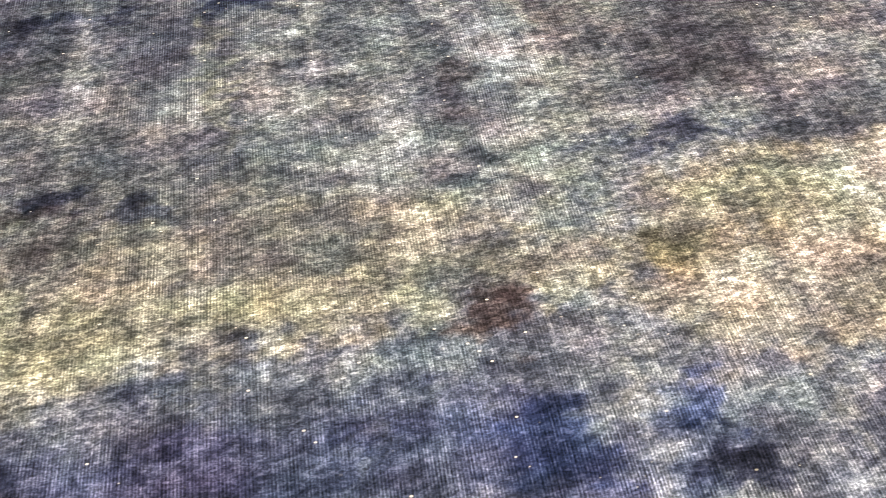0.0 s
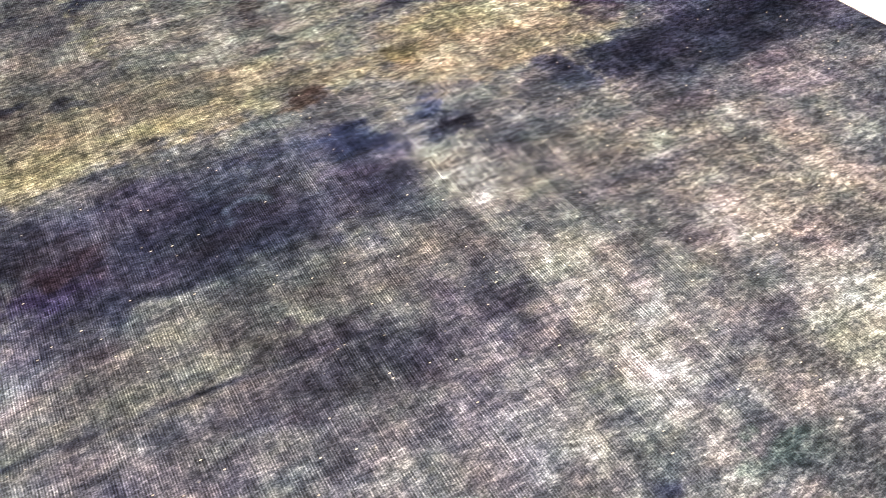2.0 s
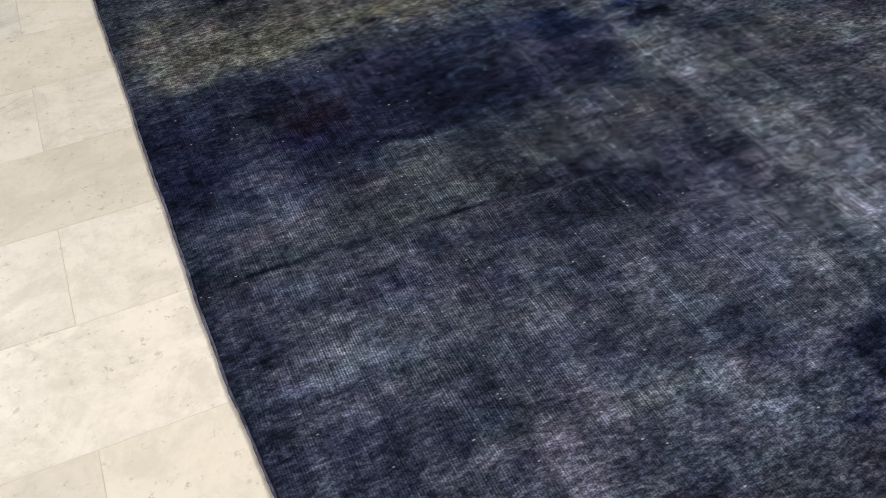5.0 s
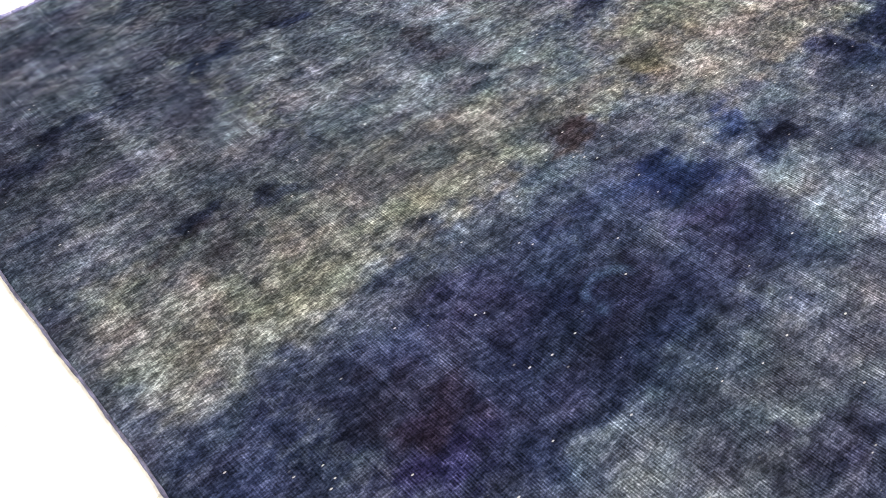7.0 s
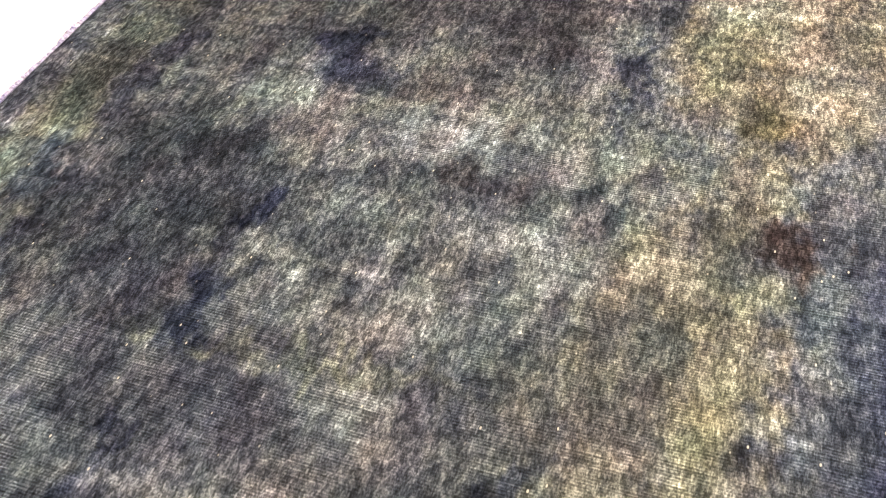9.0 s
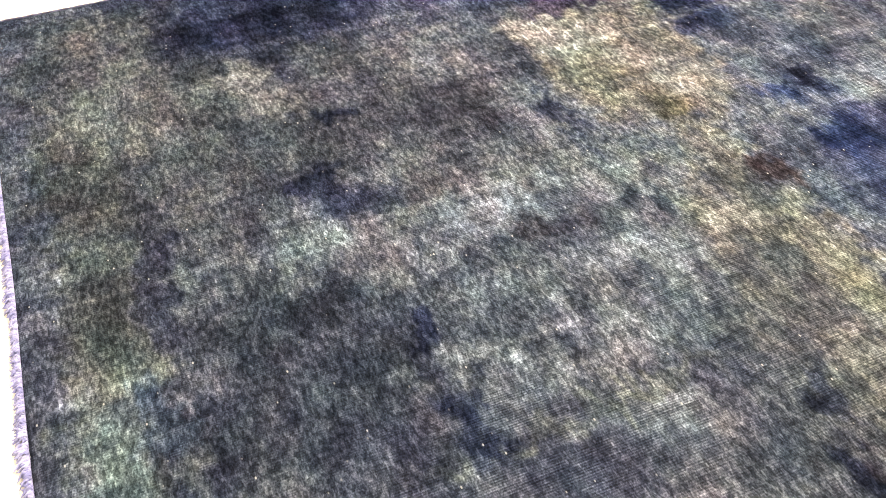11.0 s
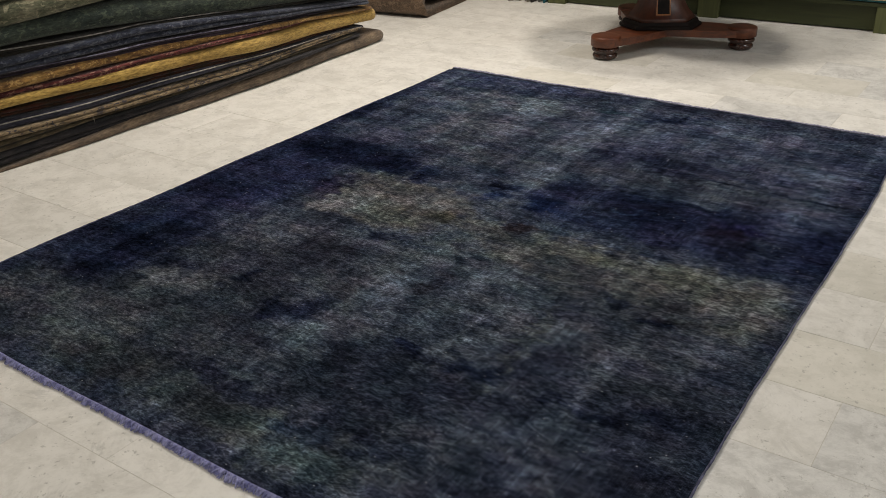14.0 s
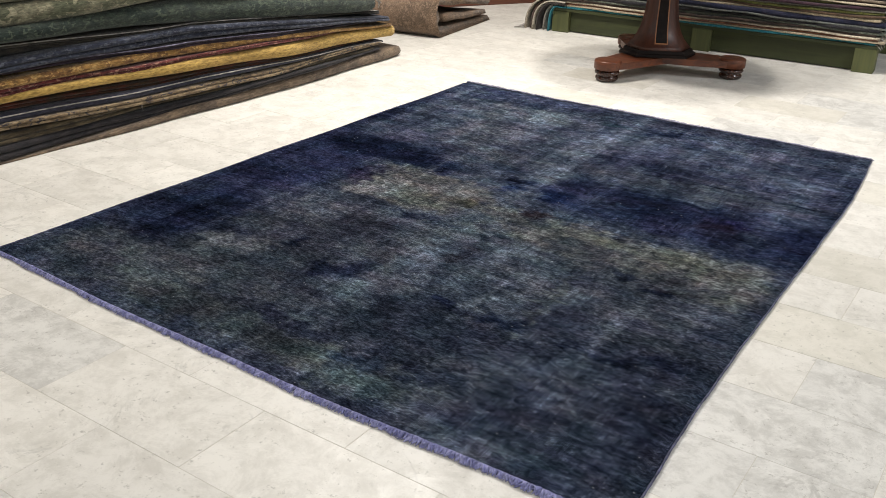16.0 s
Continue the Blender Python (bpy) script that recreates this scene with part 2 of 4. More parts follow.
class Field:
    """Smooth value noise over the plane, in numpy."""

    def __init__(self, seed):
        self.a = np.random.RandomState(seed).rand(64, 64)

    def one(self, x, y):
        i, j = np.floor(x).astype(int), np.floor(y).astype(int)
        u, v = x - i, y - j
        u, v = u * u * (3 - 2 * u), v * v * (3 - 2 * v)
        a = self.a
        g = lambda p, q: a[p % 64, q % 64]
        return (g(i, j) * (1 - u) + g(i + 1, j) * u) * (1 - v) + (g(i, j + 1) * (1 - u) + g(i + 1, j + 1) * u) * v

    def __call__(self, x, y, octaves=4):
        """About -1 to 1."""
        s, w, k = 0.0, 0.0, 1.0
        for _ in range(octaves):
            s, w = s + k * (self.one(x, y) * 2 - 1), w + k
            x, y, k = x * 2.03 + 7.1, y * 2.03 + 3.7, k * 0.55
        return s / w * 1.6


# ---- the room ----


def slab(name, lo, hi, material, label, category):
    return tagged(part(name, box(fresh(), lo, hi), material), label, category, kind="structure")


X0, X1, Y0, Y1 = *ROOM_X, *ROOM_Y
# unseen walls and ceiling, added to enclose the lamps' light
slab("wall_west", (X0 - 0.15, Y0, 0), (X0, Y1, ROOM_Z), WALL, "unseen plain grey wall added to close the room", "wall")
slab("wall_east", (X1, Y0, 0), (X1 + 0.15, Y1, ROOM_Z), WALL, "unseen plain grey wall added to close the room", "wall")
slab("wall_south", (X0 - 0.15, Y0 - 0.15, 0), (X1 + 0.15, Y0, ROOM_Z), WALL, "unseen plain grey wall added to close the room", "wall")
slab("wall_north", (X0 - 0.15, Y1, 0), (X1 + 0.15, Y1 + 0.15, ROOM_Z), WALL, "unseen plain grey wall added to close the room", "wall")
slab("ceiling", (X0 - 0.15, Y0 - 0.15, ROOM_Z), (X1 + 0.15, Y1 + 0.15, ROOM_Z + 0.15), WALL, "unseen plain grey ceiling added to close the room", "ceiling")
floor = tagged(slab("floor", (X0 - 0.15, Y0 - 0.15, -0.12), (X1 + 0.15, Y1 + 0.15, -0.0008), GROUT, "floor of pale polished marble tiles in running bond", "floor"), kind="structure")


# assumed fixture, out of view, added around each lamp
def assumed_light_panel(x, y):
    top = thing("unseen_ceiling_light", "unseen square ceiling light panel, assumed above the room", "ceiling light", x, y, ROOM_Z, "ceiling lights")
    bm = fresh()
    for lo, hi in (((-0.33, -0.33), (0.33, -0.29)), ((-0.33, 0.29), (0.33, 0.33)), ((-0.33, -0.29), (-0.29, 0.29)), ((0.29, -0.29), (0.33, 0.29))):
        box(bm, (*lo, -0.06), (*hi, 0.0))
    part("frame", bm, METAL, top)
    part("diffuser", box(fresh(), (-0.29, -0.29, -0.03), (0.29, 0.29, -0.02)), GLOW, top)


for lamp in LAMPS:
    assumed_light_panel(*lamp[:2])

# ---- the overdyed rug ----
RUG_H = 0.009


def rug_edge(y):
    """Left and right edge of the rug at y."""
    t = y / 2.6
    left = 0.003 * math.sin(9 * y) - 0.004 + 0.004 * t
    right = float(np.interp(y, (0, 0.5, 1.0, 1.6, 2.1, 2.6), (2.034, 2.006, 1.998, 1.996, 1.99, 1.954))) + 0.001 * math.sin(14 * y) + 0.0006 * math.sin(37 * y)
    return left, right


def rug_ends(s):
    """Near and far end of the pile at s = 0 to 1 across."""
    near = 0.018 - 0.022 * math.sin(s * math.pi) + 0.003 * math.sin(17 * s)
    far = 2.62 + 0.004 * math.sin(17 * s + 0.5) + 0.0025 * math.sin(39 * s + 1) + 0.002 * math.sin(90 * s)
    return near, far


def rug_dye(px, py):
    """Linear colour of the dye at points of the rug, with the crease's shading painted in."""
    n1, n2, n3, n4 = (Field(k) for k in (11, 12, 13, 14))
    wx = px + 0.018 * n1(px * 7, py * 7) + 0.016 * (n3.one(px * 9, np.floor(py * 110)) - 0.5) + 0.036 * n3(px * 22, py * 34, 5)
    wy = py + 0.016 * n2(px * 7 + 9, py * 7) + 0.036 * n4(px * 22, py * 30, 5)
    col = np.empty((len(px), 3))
    col[:] = (0.052, 0.06, 0.072)

    def blot(x, y, rx, ry, colour, force=1.0, soft=0.5, turn=0.0, p=2.8):
        c, s = math.cos(radians(turn)), math.sin(radians(turn))
        dx, dy = wx - x, wy - y
        u, v = (dx * c + dy * s) / rx, (dy * c - dx * s) / ry
        d = (np.abs(u) ** p + np.abs(v) ** p) ** (1 / p)
        soft = soft * 0.7
        k = np.clip((1 + soft - d) / (2 * soft), 0, 1)
        k = (k * k * (3 - 2 * k) * force)[:, None]
        col[:] = col * (1 - k) + np.array(colour) * k

    navy, ink, blue, violet = (0.014, 0.018, 0.031), (0.008, 0.01, 0.018), (0.015, 0.022, 0.044), (0.05, 0.056, 0.074)
    grey, pale, steel = (0.067, 0.073, 0.078), (0.112, 0.121, 0.13), (0.08, 0.095, 0.108)
    gold, straw, olive, moss = (0.118, 0.115, 0.09), (0.123, 0.121, 0.106), (0.077, 0.074, 0.05), (0.069, 0.073, 0.071)
    brown, rust, teal = (0.045, 0.037, 0.036), (0.105, 0.09, 0.062), (0.045, 0.068, 0.07)
    # wide fields
    blot(0.68, 2.12, 0.5, 0.4, (0.058, 0.065, 0.074), 0.85, 0.6)
    blot(1.6, 2.2, 0.5, 0.3, (0.046, 0.052, 0.068), 0.8, 0.6)
    blot(1.25, 2.15, 0.3, 0.3, (0.06, 0.067, 0.083), 0.6, 0.6)
    blot(1.35, 0.85, 0.55, 0.25, grey, 0.7, 0.6)
    blot(0.6, 0.72, 0.34, 0.3, (0.07, 0.07, 0.072), 0.7, 0.5)
    blot(1.5, 0.35, 0.5, 0.22, (0.046, 0.052, 0.059), 0.75, 0.5)
    blot(0.5, 0.28, 0.5, 0.2, (0.056, 0.061, 0.058), 0.8, 0.5)
    # dark runs along the left side
    blot(0.22, 0.6, 0.16, 0.28, navy, 0.9, 0.6, -8)
    blot(0.2, 1.15, 0.2, 0.35, (0.026, 0.028, 0.05), 0.85, 0.6)
    blot(0.3, 1.5, 0.27, 0.13, ink, 0.9, 0.6)
    blot(0.58, 1.46, 0.15, 0.07, navy, 0.9, 0.6)
    blot(0.4, 1.72, 0.3, 0.08, (0.05, 0.05, 0.066), 0.7, 0.7)
    blot(0.36, 2.44, 0.22, 0.06, navy, 0.6, 0.7)
    # the golden field and its band
    blot(0.7, 1.215, 0.25, 0.165, straw, 0.95, 0.25, 0, 5)
    blot(0.82, 1.14, 0.12, 0.08, gold, 0.6, 0.6)
    blot(0.52, 1.12, 0.1, 0.08, (0.13, 0.13, 0.118), 0.7, 0.6)
    blot(0.84, 1.2, 0.07, 0.045, rust, 0.45, 0.6)
    blot(0.93, 1.2, 0.06, 0.05, olive, 0.95, 0.6)
    blot(1.08, 1.18, 0.085, 0.06, gold, 0.95, 0.5)
    blot(1.16, 1.26, 0.045, 0.03, (0.06, 0.044, 0.034), 0.85, 0.6)
    blot(1.38, 1.13, 0.24, 0.12, (0.111, 0.111, 0.097), 0.88, 0.35, 0, 4)
    blot(1.4, 1.2, 0.14, 0.045, gold, 0.6, 0.6)
    blot(1.77, 1.14, 0.21, 0.15, (0.116, 0.116, 0.1), 0.9, 0.35, 0, 4)
    blot(1.5, 1.08, 0.018, 0.26, moss, 0.7, 0.6)
    blot(1.5, 0.62, 0.014, 0.3, (0.09, 0.1, 0.085), 0.5, 0.6)
    blot(1.72, 1.19, 0.17, 0.06, gold, 0.8, 0.6)
    blot(1.86, 1.1, 0.08, 0.08, straw, 0.6, 0.6)
    blot(1.62, 1.0, 0.22, 0.08, moss, 0.7, 0.6)
    blot(1.6, 1.02, 0.06, 0.025, navy, 0.7, 0.6)
    # the blue field
    blot(1.33, 1.52, 0.29, 0.16, (0.03, 0.035, 0.056), 0.95, 0.35, 0, 4)
    blot(1.72, 1.52, 0.3, 0.17, (0.031, 0.036, 0.058), 0.9, 0.4, 0, 4)
    blot(1.13, 1.45, 0.07, 0.06, blue, 0.9, 0.6)
    blot(1.0, 1.46, 0.07, 0.05, (0.03, 0.042, 0.065), 0.8, 0.6)
    blot(1.24, 1.53, 0.12, 0.03, (0.055, 0.058, 0.08), 0.5, 0.7)
    blot(1.42, 1.62, 0.16, 0.09, ink, 0.35, 0.6)
    blot(1.72, 1.49, 0.08, 0.05, (0.034, 0.027, 0.036), 0.5, 0.8)
    blot(1.86, 1.7, 0.13, 0.12, (0.044, 0.051, 0.08), 0.7, 0.7)
    blot(1.78, 1.68, 0.07, 0.04, violet, 0.7, 0.7)
    # the far half
    blot(0.7, 1.95, 0.26, 0.26, (0.088, 0.088, 0.09), 0.6, 0.6)
    blot(1.85, 1.97, 0.13, 0.3, (0.058, 0.065, 0.088), 0.5, 0.6)
    blot(1.15, 2.12, 0.5, 0.36, (0.068, 0.076, 0.096), 0.55, 0.5, 0, 4)
    blot(1.45, 1.82, 0.42, 0.07, grey, 0.75, 0.6, 4)
    blot(0.75, 1.75, 0.17, 0.1, grey, 0.8, 0.6)
    blot(0.7, 1.9, 0.2, 0.14, (0.07, 0.076, 0.085), 0.7, 0.6)
    blot(1.35, 1.98, 0.12, 0.05, (0.03, 0.033, 0.045), 0.8, 0.6)
    blot(1.14, 1.96, 0.06, 0.05, (0.03, 0.03, 0.05), 0.6, 0.6)
    blot(0.55, 2.33, 0.22, 0.1, pale, 0.8, 0.6)
    blot(0.92, 2.42, 0.05, 0.04, teal, 0.4, 0.7)
    blot(1.18, 2.44, 0.14, 0.05, navy, 0.6, 0.6)
    blot(1.55, 2.55, 0.5, 0.05, (0.042, 0.041, 0.05), 0.65, 0.6)
    blot(0.45, 2.55, 0.4, 0.04, (0.05, 0.055, 0.085), 0.7, 0.5)
    # the pale run along the middle
    blot(1.06, 0.58, 0.09, 0.09, pale, 0.9, 0.6)
    blot(1.075, 0.82, 0.05, 0.3, (0.09, 0.106, 0.12), 0.8, 0.7, 2)
    blot(1.03, 0.3, 0.055, 0.25, (0.085, 0.1, 0.108), 0.85, 0.6)
    blot(1.0, 1.72, 0.07, 0.2, (0.09, 0.1, 0.115), 0.7, 0.8)
    blot(0.97, 1.98, 0.05, 0.2, (0.08, 0.088, 0.098), 0.7, 0.5)
    blot(1.02, 2.25, 0.06, 0.2, steel, 0.8, 0.6, -12)
    blot(1.045, 1.3, 0.03, 1.05, (0.1, 0.112, 0.126), 0.28, 0.9, 2, 4)
    blot(1.1, 1.03, 0.09, 0.05, (0.11, 0.125, 0.125), 0.8, 0.6)
    blot(1.18, 1.0, 0.07, 0.035, (0.03, 0.035, 0.04), 0.8, 0.6)
    blot(1.25, 0.98, 0.1, 0.06, pale, 0.7, 0.6)
    # a worn row of dark motifs near the end border
    blot(1.44, 0.537, 0.09, 0.022, navy, 0.8, 0.7, -8)
    blot(1.41, 0.545, 0.03, 0.02, ink, 0.7, 0.7)
    blot(1.28, 0.555, 0.05, 0.022, navy, 0.9, 0.7)
    blot(0.96, 0.58, 0.05, 0.06, navy, 0.5, 0.6)
    blot(0.88, 0.52, 0.06, 0.03, navy, 0.5, 0.6)
    blot(0.67, 0.58, 0.025, 0.09, navy, 0.75, 0.7)
    blot(0.45, 0.55, 0.08, 0.04, navy, 0.7, 0.7)
    blot(1.66, 0.55, 0.035, 0.015, ink, 0.7, 0.7)
    blot(1.77, 0.55, 0.07, 0.022, navy, 0.7, 0.7, -10)
    blot(1.87, 0.59, 0.05, 0.03, navy, 0.6, 0.7)
    blot(1.3, 0.4, 0.28, 0.12, (0.033, 0.037, 0.042), 0.75, 0.6)
    blot(1.62, 0.36, 0.12, 0.08, (0.075, 0.082, 0.1), 0.6, 0.6)
    blot(1.78, 0.68, 0.12, 0.06, grey, 0.7, 0.6)
    blot(0.55, 0.5, 0.12, 0.07, (0.105, 0.105, 0.102), 0.75, 0.6)
    blot(0.72, 0.45, 0.08, 0.1, (0.09, 0.095, 0.098), 0.7, 0.6)
    blot(0.78, 0.3, 0.1, 0.05, moss, 0.6, 0.6)
    # the near border
    blot(0.25, 0.24, 0.14, 0.08, moss, 0.8, 0.6)
    blot(0.85, 0.12, 0.5, 0.06, (0.06, 0.066, 0.057), 0.75, 0.5)
    blot(1.25, 0.12, 0.2, 0.07, (0.066, 0.075, 0.066), 0.8, 0.5)
    blot(1.32, 0.11, 0.08, 0.04, teal, 0.7, 0.6)
    blot(1.05, 0.22, 0.16, 0.035, (0.03, 0.034, 0.045), 0.75, 0.6)
    blot(1.42, 0.24, 0.14, 0.04, (0.026, 0.03, 0.038), 0.75, 0.6)
    blot(1.82, 0.1, 0.07, 0.05, teal, 0.7, 0.6)
    # patches that break up the wide fields
    blot(0.45, 1.2, 0.06, 0.12, (0.03, 0.022, 0.036), 0.85, 0.6)
    blot(0.96, 1.43, 0.035, 0.03, blue, 0.8, 0.6)
    blot(0.945, 1.51, 0.03, 0.025, ink, 0.8, 0.6)
    blot(0.85, 1.0, 0.1, 0.018, navy, 0.65, 0.7)
    blot(0.95, 0.68, 0.05, 0.05, brown, 0.7, 0.7)
    blot(0.75, 0.86, 0.08, 0.05, brown, 0.5, 0.7)
    blot(0.87, 0.5, 0.04, 0.03, navy, 0.7, 0.6)
    blot(1.12, 0.8, 0.03, 0.03, brown, 0.7, 0.7)
    blot(1.27, 0.17, 0.06, 0.03, (0.03, 0.05, 0.066), 0.7, 0.7)
    blot(1.14, 1.02, 0.05, 0.025, (0.026, 0.036, 0.036), 0.7, 0.7)
    blot(1.72, 0.97, 0.06, 0.025, navy, 0.75, 0.7)
    blot(1.75, 1.0, 0.05, 0.02, brown, 0.7, 0.7)
    blot(1.38, 1.9, 0.08, 0.04, (0.024, 0.022, 0.03), 0.8, 0.6)
    blot(1.15, 2.4, 0.05, 0.03, navy, 0.75, 0.7)
    blot(1.21, 2.46, 0.06, 0.02, navy, 0.7, 0.7)
    blot(0.95, 2.4, 0.04, 0.03, teal, 0.8, 0.7)
    blot(1.47, 2.35, 0.06, 0.02, pale, 0.6, 0.7)
    blot(1.7, 1.53, 0.07, 0.03, (0.034, 0.021, 0.03), 0.5, 0.8)
    blot(1.74, 1.59, 0.08, 0.03, (0.034, 0.03, 0.075), 0.6, 0.7)
    blot(1.6, 1.67, 0.08, 0.02, ink, 0.6, 0.7)
    blot(1.36, 1.52, 0.09, 0.03, ink, 0.55, 0.7)
    blot(1.18, 1.54, 0.05, 0.02, (0.06, 0.06, 0.11), 0.6, 0.7)
    blot(1.57, 1.44, 0.014, 0.13, ink, 0.6, 0.7)
    # long faded lines in the warp
    for x, y, half, force in ((0.99, 0.75, 0.5, 0.3), (1.03, 1.7, 0.6, 0.25), (1.1, 0.7, 0.45, 0.2), (1.06, 0.5, 0.4, 0.2), (0.8, 1.25, 0.3, 0.3), (0.62, 1.3, 0.4, 0.25), (1.33, 1.0, 0.4, 0.22), (1.82, 1.3, 0.5, 0.2)):
        blot(x, y, 0.009, half, (0.125, 0.135, 0.14), force, 0.9, 0, 5)
    # side borders
    blot(0.02, 1.3, 0.045, 1.3, (0.022, 0.024, 0.04), 0.7, 0.7)
    blot(1.96, 1.54, 0.07, 0.2, (0.018, 0.022, 0.042), 0.55, 0.8)
    blot(1.985, 1.75, 0.02, 0.6, navy, 0.35, 0.8)
    blot(1.96, 0.6, 0.05, 0.6, (0.03, 0.034, 0.038), 0.6, 0.7)
    # the crease: shade in its fold and a lit ridge, painted into the dye
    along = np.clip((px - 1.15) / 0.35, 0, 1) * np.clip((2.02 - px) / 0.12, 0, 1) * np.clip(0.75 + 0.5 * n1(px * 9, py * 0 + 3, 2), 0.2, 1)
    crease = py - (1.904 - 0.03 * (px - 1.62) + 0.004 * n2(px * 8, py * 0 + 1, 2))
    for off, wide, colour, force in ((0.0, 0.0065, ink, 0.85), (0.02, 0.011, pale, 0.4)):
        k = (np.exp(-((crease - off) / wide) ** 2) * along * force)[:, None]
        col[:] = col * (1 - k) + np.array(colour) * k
    # bleached and soaked spots of hand size
    m1, m2, m3 = n3(px * 12, py * 17, 4), n4(px * 27, py * 52, 3), n2(px * 50, py * 95, 2)
    col *= np.exp(0.12 * np.tanh(3.0 * m1) + 0.18 * np.tanh(3.0 * m2) + 0.2 * np.tanh(3.2 * m3))[:, None] * 0.93
    col *= np.exp(0.17 * np.tanh(4 * n2(wx * 6, wy * 10 + 4, 2)) + 0.1 * np.tanh(4 * n1(wx * 11 + 2, wy * 5, 2)))[:, None]
    lines = 0.2 * n2(px * 60, py * 1.6, 2) + 0.08 * n1(px * 5.0, py * 80, 2) + 0.15 * np.tanh(3 * n4(px * 13, py * 1.5, 2)) + 0.12 * np.tanh(3 * n3(px * 1.5, py * 17, 2))
    col *= np.exp(lines)[:, None]
    lum = col.mean(1)
    col *= ((np.maximum(lum, 1e-4) / 0.07) ** 0.24)[:, None]
    # a ring of clear blue left by an old motif
    ring = np.abs(np.hypot(px - 1.373, (py - 1.547) * 1.1) - 0.043 + 0.003 * n2(px * 40, py * 40, 2))
    k = (np.clip(1 - ring / 0.012, 0, 1) * np.clip(0.5 + 1.2 * n4(px * 26, py * 26, 2) - 6 * (py - 1.547), 0, 1) * 0.55)[:, None]
    col[:] = col * (1 - k) + np.array((0.046, 0.07, 0.105)) * k
    lum = col.mean(1)
    # the overdye stays blue where the pile is full and lets the old wool through where it is worn
    full = np.clip((0.1 - lum) / 0.08, 0, 1)
    col *= np.stack([0.935 - 0.06 * full, 0.985 - 0.01 * full, 1.13 + 0.24 * full], 1)
    hue, green = n1(px * 14 + 3, py * 20, 4), n4(px * 12 + 5, py * 16 + 2, 4)
    col *= np.exp(np.stack([0.1 * hue - 0.06 * green, 0.01 * hue + 0.05 * green, -0.06 * hue - 0.03 * green], 1)) * np.array((0.965, 0.995, 1.045))
    return np.clip(col, 0.003, 0.5)


def rug_wear(px, py):
    """0 where the pile stands full, 1 where it is worn down to the warp."""
    n1, n2 = Field(31), Field(32)
    wx, wy = px + 0.06 * n1(px * 5, py * 5), py + 0.06 * n2(px * 5, py * 5)

    def zone(x, y, rx, ry, soft=0.4):
        d = (np.abs((wx - x) / rx) ** 4 + np.abs((wy - y) / ry) ** 4) ** 0.25
        return np.clip((1 + soft - d) / (2 * soft), 0, 1)

    bare = np.full(len(px), 0.32)
    for x, y, rx, ry, k in ((1.35, 1.85, 0.65, 0.55, 1.0), (1.4, 1.05, 0.35, 0.25, 0.55), (1.06, 0.75, 0.06, 0.6, 0.6), (1.75, 0.25, 0.28, 0.3, 0.9), (1.55, 0.65, 0.14, 0.16, 0.75), (0.55, 1.8, 0.5, 0.35, 0.45)):
        bare = np.maximum(bare, k * zone(x, y, rx, ry))
    return np.clip(bare * (1 + 0.25 * n1(px * 13, py * 17, 3)), 0.1, 1.0)


